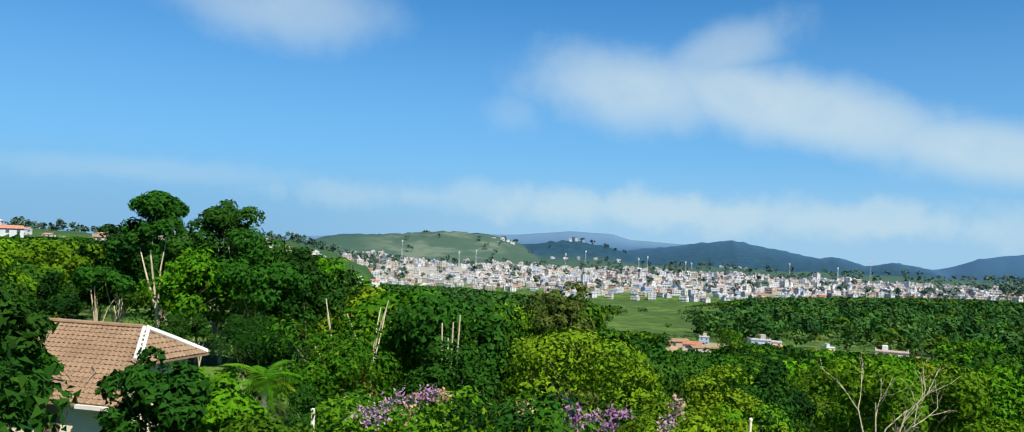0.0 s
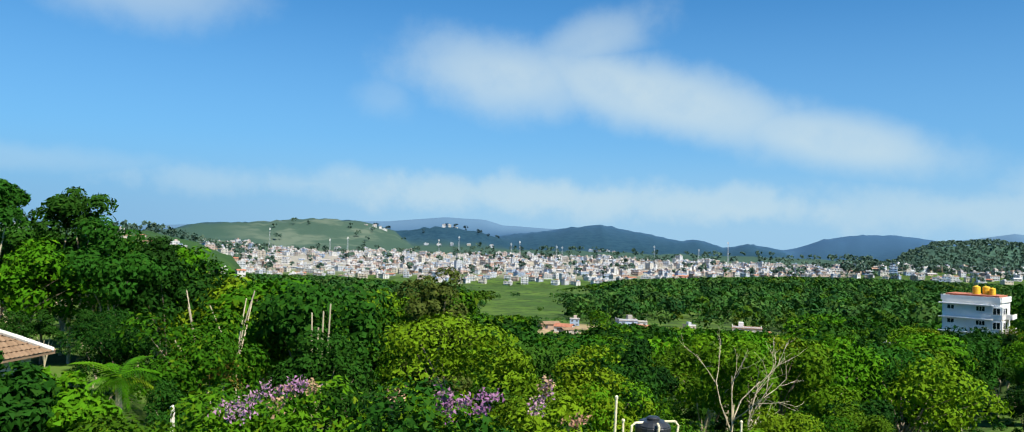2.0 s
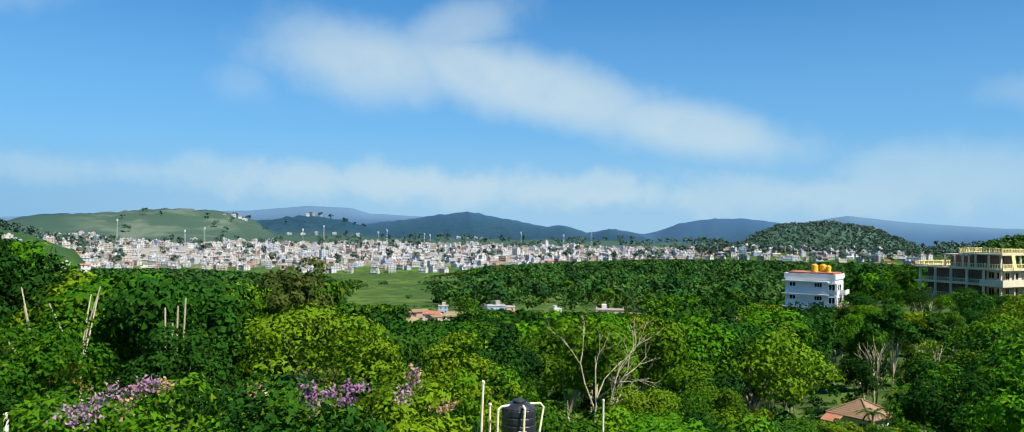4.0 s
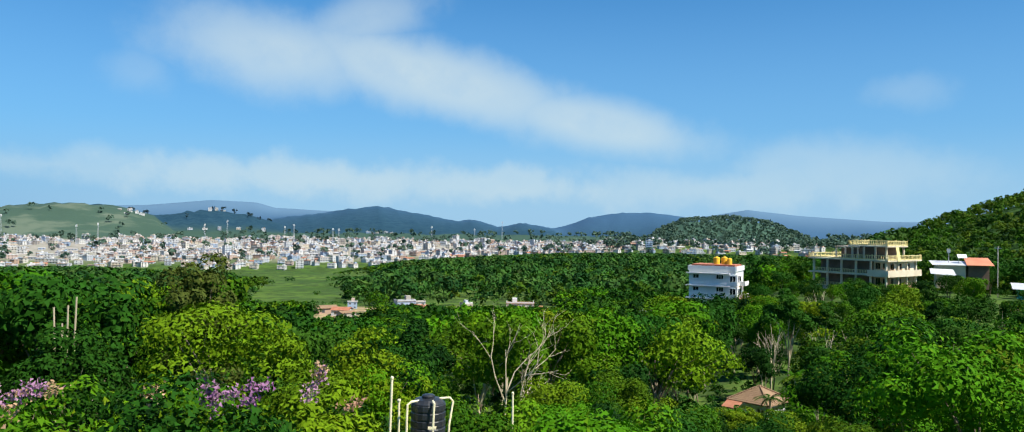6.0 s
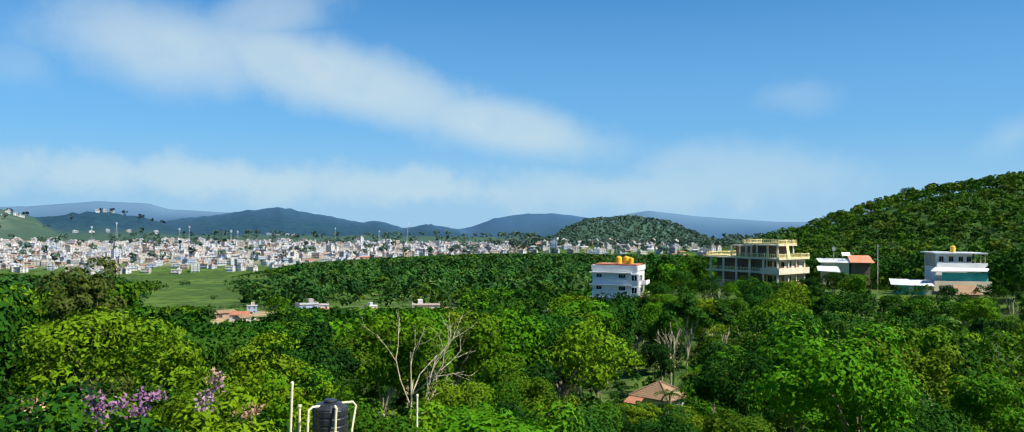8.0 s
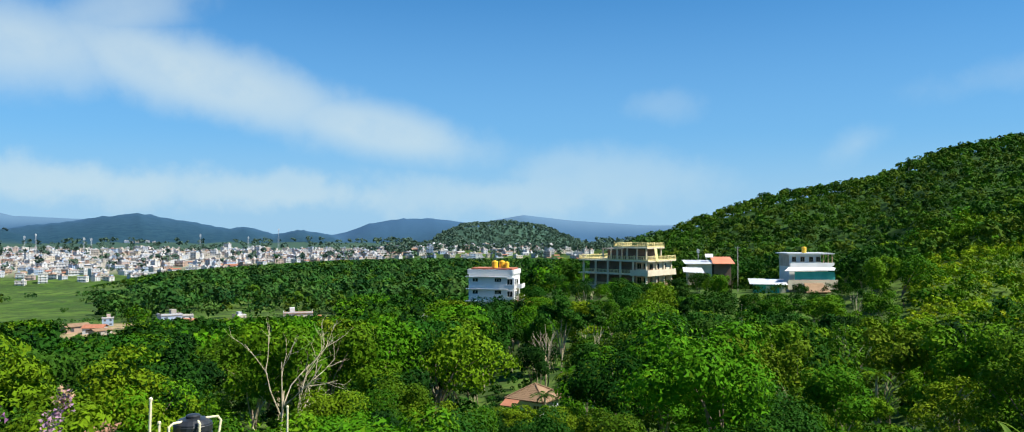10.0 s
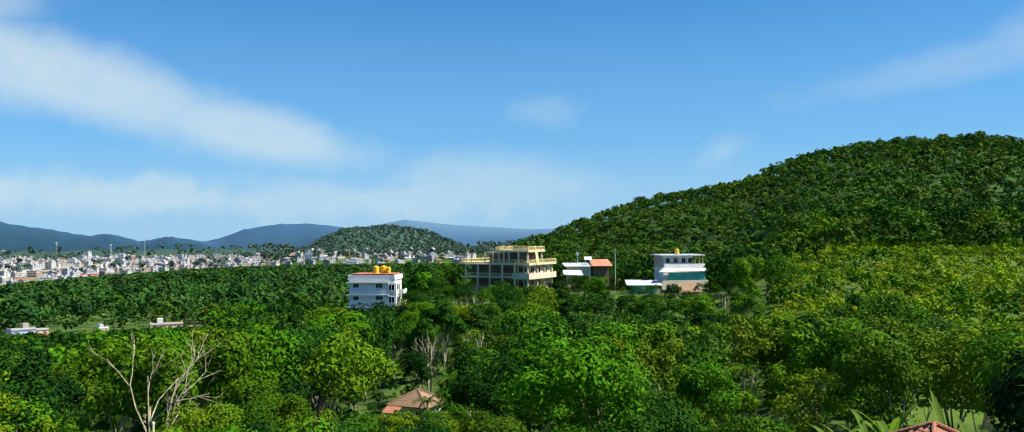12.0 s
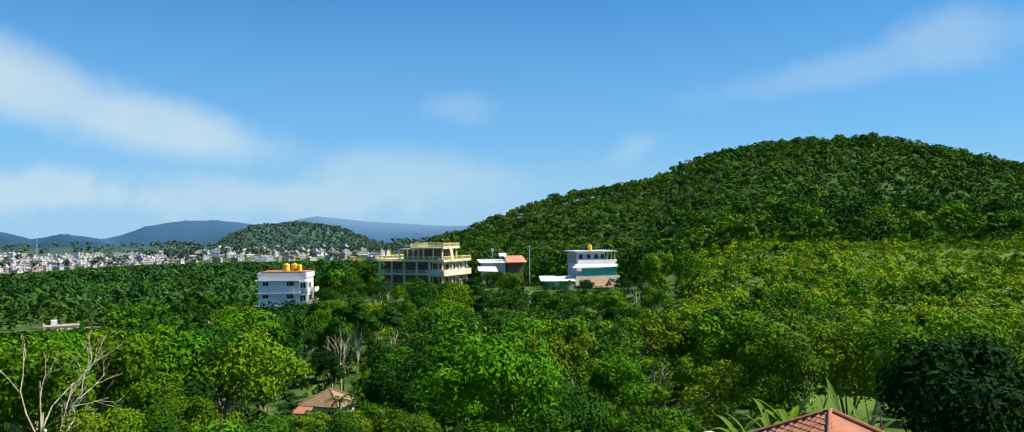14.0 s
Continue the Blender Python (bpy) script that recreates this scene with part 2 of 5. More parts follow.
DARK_HILL = (1750, 2200, 8, [(-2, -1.2), (.8, .32), (4.3, .76), (6.7, .42), (8.8, -.21), (11, -2)])
HIGH_RANGE = (3300, 4400, 0, [(-30, -1), (-14, .1), (-6, .55), (.4, .8), (4.3, 1.2), (7.1, 1.1), (8.4, .75), (14, .5), (24, -.5)])
MEADOW_HILL = (1450, 1850, 5, [(-16, -.5), (-12, .4), (-9.3, .59), (-6.1, .87), (-3.8, 1.06), (-1.5, .85), (.8, .24), (3, -1.5)])
WEST_RIDGE = (450, 950, 6, [(-80, -1), (-32, .2), (-27, 0), (-21, 0), (-15, -.1), (-12, -.8), (-10, -1.6), (-8, -4)])
RIDGES = [GREEN_HILL, TOWN_HILL, EAST_RANGE, MIDDLE_RANGE, BLUE_RANGE, DARK_HILL, HIGH_RANGE, MEADOW_HILL, WEST_RIDGE]


def smooth(x, a, b):
    f = np.clip((np.asarray(x, float) - a) / (b - a), 0, 1)
    return f * f * (3 - 2 * f)


def land(az, r):
    """The ground's height over the eye, for arrays of bearings and distances."""
    az, r = np.asarray(az, float), np.asarray(r, float)
    mid = np.interp(r, [0, 15, 30, 60, 100, 160, 250, 350, 550, 900, 1300, 1700, 2500, 4900],
                    [-9, -9.5, -12, -17, -23, -29, -34, -38, -46, -56, -38, -28, -50, -50])
    left = np.interp(r, [0, 15, 32, 60, 120, 300, 700, 4900], [-9, -9, -9, -10.5, -14, -14, -12, -50])
    spur = np.interp(r, [0, 15, 40, 80, 110, 150, 200, 230, 320, 500], [-9, -9.5, -14, -21, -24, -23, -15.5, -15.5, -30, -40])
    knoll = np.interp(r, [0, 15, 40, 80, 120, 180, 250, 300], [-9, -9.5, -13, -17.5, -18.5, -13, -6, -6])
    z = mid + (left - mid) * (1 - smooth(az, -17, -9))
    s = smooth(az, 33, 45)
    z = z + (np.where(r < 500, spur, mid) - z) * s * (1 - smooth(r, 420, 500))
    z = z + 13 * smooth(az, 13, 26) * np.exp(-((r - 880) / 230) ** 2)
    z = z + 13 * smooth(az, 25, 33) * np.exp(-((r - 1150) / 130) ** 2)
    z = z - 3.5 * np.exp(-((az - 38.5) / 3) ** 2 - ((r - 205) / 40) ** 2)
    z = z + (knoll - z) * smooth(az, 61, 71) * (1 - smooth(r, 500, 620))
    for foot, crest, trees, line in RIDGES:
        el = np.interp(az, [p[0] for p in line], [p[1] for p in line], left=-6, right=-6 if line[-1][0] < 100 else 1)
        top = crest * np.tan(np.radians(el)) - trees
        f = smooth(r, foot, crest) * (1 - 0.6 * smooth(r, crest, crest * 1.6))
        z = np.where(top > z, z + (top - z) * f, z)
    x, y = r * np.sin(np.radians(az)), r * np.cos(np.radians(az))
    wave = np.sin(x * .031 + 1.3) * np.cos(y * .027) + .6 * np.sin(x * .083 + y * .061) + .35 * np.sin(x * .21 - y * .17)
    return z + wave * np.clip(r / 700, 0, 1.6) * np.clip(4500 / np.maximum(r, 1) - .8, 0, 1)


TABLE_AZ, TABLE_R = np.arange(-60, 130, .25), np.geomspace(2, 5000, 700)
TABLE = land(*np.meshgrid(TABLE_AZ, TABLE_R, indexing="ij")).tolist()


def level(az, r):
    """The ground's height over the eye at one place, out of a table."""
    i = min(max((az + 60) * 4, 0), len(TABLE) - 1.001)
    j = min(max(math.log(max(r, 2.0) / 2) / math.log(2500) * 699, 0), 698.999)
    a, b = int(i), int(j)
    i, j = i - a, j - b
    return (TABLE[a][b] * (1 - j) + TABLE[a][b + 1] * j) * (1 - i) + (TABLE[a + 1][b] * (1 - j) + TABLE[a + 1][b + 1] * j) * i


def rest(az, r, z=0.0):
    """A place on the ground, z above it."""
    return polar(az, r, level(az, r) + z)


def mesh_of(name, verts, faces, mat, smooth_faces=False):
    """A mesh from arrays of vertices and of faces with one number of corners."""
    me = bpy.data.meshes.new(name)
    v, f = np.asarray(verts, np.float32), np.asarray(faces, np.int32)
    me.vertices.add(len(v))
    me.vertices.foreach_set("co", v.ravel())
    me.loops.add(f.size)
    me.loops.foreach_set("vertex_index", f.ravel())
    me.polygons.add(len(f))
    me.polygons.foreach_set("loop_start", np.arange(0, f.size, f.shape[1], dtype=np.int32))
    me.update(calc_edges=True)
    if smooth_faces:
        me.polygons.foreach_set("use_smooth", np.ones(len(f), bool))
    for one in (mat if isinstance(mat, (list, tuple)) else [mat]):
        me.materials.append(one)
    return me


def sheet():
    az = np.concatenate([np.arange(-180, -50, 4.0), np.arange(-50, 105, 0.4), np.arange(105, 180, 4.0)])
    r = np.concatenate([[0.01, 4, 9], np.geomspace(14, 4900, 150)])
    A, R = np.meshgrid(az, r)
    Z = land(A, R) + EYE
    Z += np.random.default_rng(2).uniform(-1, 1, Z.shape) * np.interp(R, [1500, 2000, 3000, 4000], [0, 3.0, 4.0, 0])
    v = np.stack([R * np.sin(np.radians(A)), R * np.cos(np.radians(A)), Z], -1).reshape(-1, 3)
    n, k = len(az), len(r)
    i, j = np.meshgrid(np.arange(k - 1), np.arange(n), indexing="ij")
    f = np.stack([i * n + j, i * n + (j + 1) % n, (i + 1) * n + (j + 1) % n, (i + 1) * n + j], -1).reshape(-1, 4)[:, ::-1]
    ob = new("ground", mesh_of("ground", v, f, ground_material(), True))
    return tagged(ob, "green valley floor and hills under grass and woods", "ground", kind="structure")


sheet()

# ---- plants ----
rng = np.random.default_rng(7)


def leaves(points, outward, size, seed, loose=0.42, long=1.5, tri=True):
    """Pointed leaves at points, facing more or less outward: vertices and faces."""
    g = np.random.default_rng(seed)
    n = len(points)
    normal = outward + g.normal(0, loose, (n, 3))
    normal /= np.linalg.norm(normal, axis=1)[:, None] + 1e-9
    u = np.cross(normal, g.normal(0, 1, (n, 3)))
    u /= np.linalg.norm(u, axis=1)[:, None] + 1e-9
    w = np.cross(normal, u)
    s = (size * g.uniform(0.6, 1.4, n))[:, None]
    if tri:
        v = np.stack([points - u * s * long * .5, points + w * s * .62 + u * s * .1, points + u * s * long * .55 - w * s * .3], 1).reshape(-1, 3)
        return v, np.arange(3 * n).reshape(-1, 3)
    v = np.stack([points - u * s * long * .5, points + w * s * .5 + u * s * .1, points + u * s * long * .5 - normal * s * .3,
                  points - w * s * .5 + u * s * .1], 1).reshape(-1, 3)
    return v, np.arange(4 * n).reshape(-1, 4)


def crown_cloud(height, width, base, count, lumps, seed, flat=0.75):
    """Points on the outer sides of a crown's many lumps, the way out from each, and the lumps' middles."""
    g = np.random.default_rng(seed)
    mid, half = (height + base) / 2, (height - base) / 2
    d = g.normal(0, 1, (lumps, 3))
    d[:, 2] = np.where(g.random(lumps) < .6, np.abs(d[:, 2]), d[:, 2])
    d /= np.linalg.norm(d, axis=1)[:, None]
    lean = g.normal(0, .10, 2) * width
    c = d * g.uniform(.42, .86, (lumps, 1)) * [width / 2, width / 2, half] + [lean[0], lean[1], mid]
    rad = g.uniform(.22, .50, lumps) * min(width / 2, half * 1.3)
    k = g.choice(lumps, count, p=rad ** 2 / (rad ** 2).sum())
    o = g.normal(0, 1, (count, 3)) + d[k] * .8 + [0, 0, .25]
    o /= np.linalg.norm(o, axis=1)[:, None]
    p = c[k] + o * rad[k, None] * g.uniform(.70, 1.10, (count, 1)) * [1, 1, flat]
    grow = height / p[:, 2].max()
    p[:, 2], c[:, 2] = p[:, 2] * grow, c[:, 2] * grow
    inner = g.random(count) < .10
    p[inner] = [lean[0] * .6, lean[1] * .6, mid] + (p[inner] - [0, 0, mid]) * g.uniform(.3, .8, (int(inner.sum()), 1))
    return p, o * [1, 1, 1.1] + [0, 0, .15], c


def limb(path, r0, r1, sides=6):
    """A tapered limb along points."""
    path = np.asarray(path, float)
    v, f = [], []
    for i, p in enumerate(path):
        a = path[min(i + 1, len(path) - 1)] - path[max(i - 1, 0)]
        a = a / (np.linalg.norm(a) + 1e-9)
        u = np.cross(a, [0.3, 1, 0.1])
        u /= np.linalg.norm(u)
        w = np.cross(a, u)
        r = r0 + (r1 - r0) * i / (len(path) - 1)
        t = np.arange(sides) * 2 * math.pi / sides
        v.append(p + r * (np.cos(t)[:, None] * u + np.sin(t)[:, None] * w))
        if i:
            k = (i - 1) * sides
            f += [[k + j, k + (j + 1) % sides, k + sides + (j + 1) % sides, k + sides + j] for j in range(sides)]
    return np.concatenate(v), np.array(f)


def joined(pieces):
    v, f, n = [], [], 0
    for a, b in pieces:
        v.append(a)
        f.append(b + n)
        n += len(a)
    return np.concatenate(v), np.concatenate(f)


def trunk_mesh(height, base, centres, radius, seed, mat):
    g = np.random.default_rng(seed)
    bend = g.normal(0, .03 * height, 2)
    fork = np.array([bend[0], bend[1], max(.62 * base, .12 * height)])
    parts = [limb([(0, 0, -.6), (bend[0] * .3, bend[1] * .3, fork[2] * .5), fork], radius, radius * .65)]
    for c in centres:
        m = fork + (c - fork) * [.35, .35, .55] + g.normal(0, .018 * height, 3)
        parts.append(limb([fork, m, c], radius * .6, radius * .15, 5))
    return mesh_of("trunk", *joined(parts), mat, True)


def tree_model(name, height, width, base, count, lumps, size, seed, leaf, bark=None, flat=.75, limbs=5):
    """A tree: an empty at its foot with a trunk and a crown."""
    p, o, c = crown_cloud(height, width, base, count, lumps, seed, flat)
    root = new(name)
    crown = new("crown", mesh_of("crown", *leaves(p, o, size, seed + 1), leaf))
    trunk = new("trunk", trunk_mesh(height, base, c[:limbs], .009 * height + .05, seed, bark or BARK))
    crown.parent = trunk.parent = root
    return root


def many(name, label, category, spots, model, leaf, group=""):
    """A wood that nobody could count: one mesh of all its leaves."""
    vs, n = [], 0
    for x, y, z, s, a, k in spots:
        q = model[int(k)]
        ca, sa = math.cos(a) * s, math.sin(a) * s
        vs.append(np.stack([q[:, 0] * ca - q[:, 1] * sa + x, q[:, 0] * sa + q[:, 1] * ca + y, q[:, 2] * s + z], 1))
    v = np.concatenate(vs)
    me = mesh_of(name, v, np.arange(len(v)).reshape(-1, 3), leaf)
    g = np.random.default_rng(len(v))
    tone = np.concatenate([np.full(len(q), g.random()) for q in vs]).astype(np.float32)
    me.attributes.new("tone", "FLOAT", "POINT").data.foreach_set("value", tone)
    return tagged(new(name, me), label, category, kind="stuff")


# how high the canopy may reach, in degrees, by bearing, so that what lies behind it stays open to view
SKYLINE = [(-40, -1), (-28, -.6), (-13, -1.2), (-11.5, -3.0), (-3, -3.1), (4, -3.6), (12, -3.7), (17, -2.8), (20, -2.6), (28, -2.15), (35, -2.05), (36, -4.7), (41, -4.7),
           (42, -2.6), (44, -2.6), (45, -3.5), (51, -3.5), (52, -3.0), (55, -3.0), (55.5, -4.2), (61.5, -4.1), (63, -1.5), (70, 3), (78, -1.5), (95, -1.5)]
OPEN = [  # bearings from, to, highest, up to this distance, and cleared altogether from this distance on
    (-31, -20, -11.9, 29, 29), (-31, -20, -6.3, 50, 28), (11.3, 14.4, -6.7, 350, 318), (16.3, 19.3, -5.9, 350, 318), (20, 28, -5.95, 350, 318), (6.5, 13.0, -5.6, 430, 999), (6.0, 14.5, -3.9, 800, 999),
    (-25.5, -18.5, -5.2, 70, 999), (39.9, 43.4, -12.1, 97, 93), (40.2, 43.3, -11.6, 108, 93), (70.5, 79.5, -13.4, 47, 37), (36, 41.5, -4.7, 225, 186), (44, 52.5, -3.6, 232, 188), (55.5, 62, -4.2, 235, 192), (-12, 16, -9.8, 40, 999), (16, 70, -12.2, 45, 999), (21.8, 28.0, -10.6, 62.5, 56), (63, 95, -5.4, 100, 999), (55, 66, -5.4, 150, 999)]


def allowed(az, r, want):
    """The height that a plant may have there; nought where it must not stand."""
    z = level(az, r)
    if az > 46 and r > 236:
        return want
    top = np.interp(az, [p[0] for p in SKYLINE], [p[1] for p in SKYLINE])
    if az > 33 and r > 226:
        top = -2.05
    side = math.degrees(.33 * want / r)
    for a, b, el, far, clear in OPEN:
        if a - side <= az <= b + side and r <= far:
            if r >= clear:
                return 0.0
            top = min(top, el)
    return min(want, r * math.tan(radians(float(top))) - z) if r < 1000 else want


def scatter(r0, r1, gap, az0=-36, az1=92, seed=1):
    """Places in a jittered net of that mesh over a sector."""
    g = np.random.default_rng(seed)
    r = r0
    while r < r1:
        step = math.degrees(gap / r)
        for az in np.arange(az0, az1, step):
            yield az + step * g.uniform(-.45, .45), r + gap * g.uniform(-.45, .45), g
        r += gap * .9


def cloud_model(count, size, seed, width=.8, base=.25, lumps=9):
    p, o, _ = crown_cloud(1.0, width, base, count, lumps, seed)
    return leaves(p, o, size, seed, .45, 1.3)[0]


near_trees = [tree_model("broadleaf_tree", 8, 6.4, .8, 6400, 26, .155, 11, LEAF), tree_model("broadleaf_tree", 8, 5.6, 1.0, 6400, 22, .145, 12, LEAF_LIGHT),
              tree_model("broadleaf_tree", 8, 6.8, .6, 6400, 28, .155, 13, LEAF_DARK), tree_model("broadleaf_tree", 8, 5.4, .8, 6000, 20, .145, 14, LEAF, BARK_PALE),
              tree_model("broadleaf_tree", 8, 4.6, 1.6, 4400, 16, .15, 15, LEAF_DARK, BARK_PALE), tree_model("broadleaf_tree", 8, 7.2, 2.6, 5400, 20, .145, 16, LEAF, BARK, .4)]
mid_trees = [tree_model("woodland_tree", 10, 8.0, 3.0, 3000, 26, .26, 21, LEAF), tree_model("woodland_tree", 10, 6.4, 2.5, 3400, 18, .24, 22, LEAF_LIGHT, BARK_PALE),
             tree_model("woodland_tree", 10, 8.0, 3.6, 3000, 28, .26, 23, LEAF_DARK), tree_model("woodland_tree", 10, 6.6, 1.8, 3400, 20, .25, 24, LEAF),
             tree_model("slender_tree", 10, 4.8, 3.2, 3000, 16, .23, 25, LEAF_DARK, BARK_PALE), tree_model("spreading_tree", 10, 8.8, 3.4, 3000, 20, .25, 26, LEAF, BARK, .4)]
TREE_LABELS = {0: "broadleaf tree with a full bright green crown", 1: "tree with a light yellow-green crown", 2: "dense dark green tree",
               3: "broadleaf tree with a rounded green crown", 4: "slender dark green tree with a pale trunk", 5: "spreading tree with a layered green crown"}


def plant(models, spots, group):
    first = set()
    for az, r, h, k, turn in spots:
        m = Matrix.Translation(rest(az, r, -.1)) @ Matrix.Rotation(turn, 4, "Z")
        s = h / (8 if models is near_trees else 10)
        if k not in first:
            first.add(k)
            ob = models[k]
            ob.matrix_basis = m @ Matrix.Diagonal((s, s, s, 1))
        else:
            ob = copy_thing(models[k], m)
            ob.scale = (s, s, s)
        tagged(ob, TREE_LABELS[k], "tree", group)


spots = []
for az, r, g in scatter(19, 62, 6.6, -35, 88, 3):
    h = allowed(az, r, g.uniform(4.0, 11.0))
    if h > 1.6:
        spots.append((az, r, h, int(g.choice(6, p=[.14, .02, .54, .1, .16, .04] if az < -12 else [.24, .42, .04, .16, .04, .10] if az > 58 else [.32, .07, .22, .19, .12, .08])), g.uniform(0, 6.28)))
plant(near_trees, spots, "trees of the near slope")
spots = []
for az, r, g in scatter(64, 112, 6.8, -35, 90, 4):
    h = allowed(az, r, g.uniform(6.0, 15.5) if az < 8 else g.uniform(4.5, 12.5))
    if h > 2.5:
        spots.append((az, r, h, int(g.choice(6, p=[.07, .02, .50, .08, .28, .05] if az < -12 else [.26, .40, .05, .15, .05, .09] if az > 58 else [.27, .07, .24, .18, .15, .09])), g.uniform(0, 6.28)))
for az, r, g in scatter(114, 186, 7.8, 27, 66, 44):
    h = allowed(az, r, g.uniform(7.0, 14.5))
    if h > 3.0 and noise.noise(Vector((az * .3, r * .045, 5))) < .28:
        spots.append((az, r, h, int(g.choice(6, p=[.24, .10, .28, .12, .18, .08])), g.uniform(0, 6.28)))
for az, r, top in ((36.2, 193, -4.9), (37.3, 190, -4.95), (38.4, 191, -5.0), (39.4, 190, -4.9), (40.6, 192, -4.5), (41.8, 190, -3.9), (44.6, 188, -3.7), (46.2, 186, -3.8), (47.8, 188, -3.3), (49.6, 186, -3.7),
                   (51.4, 190, -3.3), (53.0, 192, -2.9), (54.6, 190, -3.0), (56.0, 192, -4.3), (57.6, 190, -4.3), (59.2, 190, -4.4), (60.8, 192, -4.1), (62.2, 195, -3.2), (63.4, 200, -2.6), (43.2, 196, -3.0), (62.4, 228, -1.8), (55.2, 226, -2.4)):
    spots.append((az, r, r * math.tan(radians(top)) - level(az, r), 2 if int(az) % 2 else 0, az))
g = np.random.default_rng(52)
for i in range(36):
    az, r = 53 + 36 * i / 36 + g.uniform(-.5, .5), g.uniform(596, 634)
    spots.append((az, r, g.uniform(5, 9.5) + (4 if i % 9 == 4 else 0), int(g.choice([0, 2, 3, 4, 5])), g.uniform(0, 6.28)))
plant(mid_trees, spots, "trees of the wooded slope")


def wood(name, label, r0, r1, gap, low, high, model, leaf, seed, keep=None, az0=-36, az1=92, sink=.0):
    spots = []
    for az, r, g in scatter(r0, r1, gap, az0, az1, seed):
        if keep and not keep(az, r, g):
            continue
        h = allowed(az, r, g.uniform(low, high))
        if h > low * .4:
            p = rest(az, r, -sink * h)
            spots.append((p.x, p.y, p.z, h, g.uniform(0, 6.28), g.integers(len(model))))
    return many(name, label, "trees", spots, model, leaf)


m3 = [cloud_model(300, .070, 40 + i, .95, .1, 11) for i in range(6)]
m4 = [cloud_model(105, .135, 50 + i, 1.0, .05, 8) for i in range(6)]
m5 = [cloud_model(36, .30, 60 + i, 1.2, .0, 6) for i in range(5)]


def patches(az, r, scale=.012):
    x, y = r * math.sin(radians(az)), r * math.cos(radians(az))
    return noise.noise(Vector((x * scale, y * scale, 3.0)))


def in_field(az, r):
    return 6 < az < 15 and 390 < r < 860 and abs(az - 10.2) / 4.2 + .9 * noise.noise(Vector((az * .6, r * .009, 9))) < .85 - .5 * abs(r - 600) / 250


def on_knoll(az, r):
    return az > 66 and 100 < r < 275


def tall_wood(az, r):
    return 27 < az < 66 and r < 188


wood("wooded_slope", "dense mixed green woods on the valley side", 114, 330, 8.0, 6, 12, m3, LEAF, 5, lambda az, r, g: not on_knoll(az, r) and not tall_wood(az, r) and patches(az, r, .02) > -.02)
wood("dark_woods", "dark green woods on the valley side", 114, 330, 8.0, 7, 13, m3, LEAF_DARK, 6, lambda az, r, g: not on_knoll(az, r) and not tall_wood(az, r) and patches(az, r, .02) <= .02)
wood("undergrowth", "low dark green undergrowth between the trees", 58, 188, 4.4, 1.0, 2.8, m4, LEAF_DARK, 61, lambda az, r, g: r < 112 or az > 27, -12, 66)
shrubs = []
for az, r, g in scatter(188, 206, 4.0, 42, 65, 63):
    p = rest(az, r)
    shrubs.append((p.x, p.y, p.z, g.uniform(1.4, 3.2), g.uniform(0, 6.28), g.integers(len(m3))))
many("shrubs", "dark green shrubs on the bank below the houses", "shrubs", shrubs, m3, LEAF_DARK)
wood("knoll_grass", "tussocks of long yellow-green grass on the knoll", 100, 280, 2.6, .5, 1.3, m5, LEAF_KNOLL, 62, lambda az, r, g: on_knoll(az, r), 66, 92)
wood("light_scrub", "light green scrub on a grassy knoll", 95, 285, 3.0, 1.2, 3.4, m4, LEAF_KNOLL, 7, lambda az, r, g: on_knoll(az, r) and patches(az, r, .05) > -.35, 65, 92)
wood("dark_scrub", "dark green scrub on a grassy knoll", 95, 285, 5.0, 1.8, 5.0, m4, LEAF, 17, lambda az, r, g: on_knoll(az, r) and patches(az, r, .05) <= -.05, 65, 92)
wood("valley_woods", "dark green woods in the valley", 335, 1070, 10.0, 4, 15, m4, LEAF_FAR, 8, lambda az, r, g: -12 < az < 50 and (r < 900 or r < np.interp(az, [12, 17, 28, 50], [900, 1000, 1005, 980])) and (g.random() < .08 if in_field(az, r) else g.random() < (.92 if patches(az, r, .016) > -.12 else .3)))
wood("pale_valley_woods", "lighter green trees in the valley", 335, 890, 13.5, 3, 13, m4, LEAF_HILL, 28, lambda az, r, g: -12 < az < 50 and not in_field(az, r) and patches(az, r, .01) > -.1)
wood("hill_woods", "green woods covering the hill", 250, 650, 7.0, 3.5, 9, m4, LEAF_HILL, 9, lambda az, r, g: az > 47)
wood("far_woods", "woods round the far town", 890, 1750, 23, 6, 13, m5, LEAF_BLUE_HAZE, 10, lambda az, r, g: g.random() < (.9 if 31 < az < 33 or az > 46 else .0 if az > 31 and r > 1120 else .35 if az > 31 else .12 if r > 1680 else .6 if az < -7 and r < 1430 else .025 if r > 1430 and az < 3 else .22 if r > 1430 else .5 if patches(az, r, .02) > .25 else .16))
wood("ridge_woods", "far ridge woods tinted blue-green by painted haze", 1760, 3000, 34, 9, 13, m5, LEAF_HAZE, 11, lambda az, r, g: 1985 < r < 2250 and -1 < az < 9 and g.random() < .12)
wood("far_hill_woods", "woods covering a far hill, haze painted into their green", 1100, 1600, 12.5, 5, 9, m5, LEAF_BLUE_HAZE, 29, None, 32.5, 46.5)
wood("left_woods", "woods on the near ridge", 200, 1000, 12, 6, 11, m4, LEAF_DARK, 12, lambda az, r, g: r < 990, -36, -10)


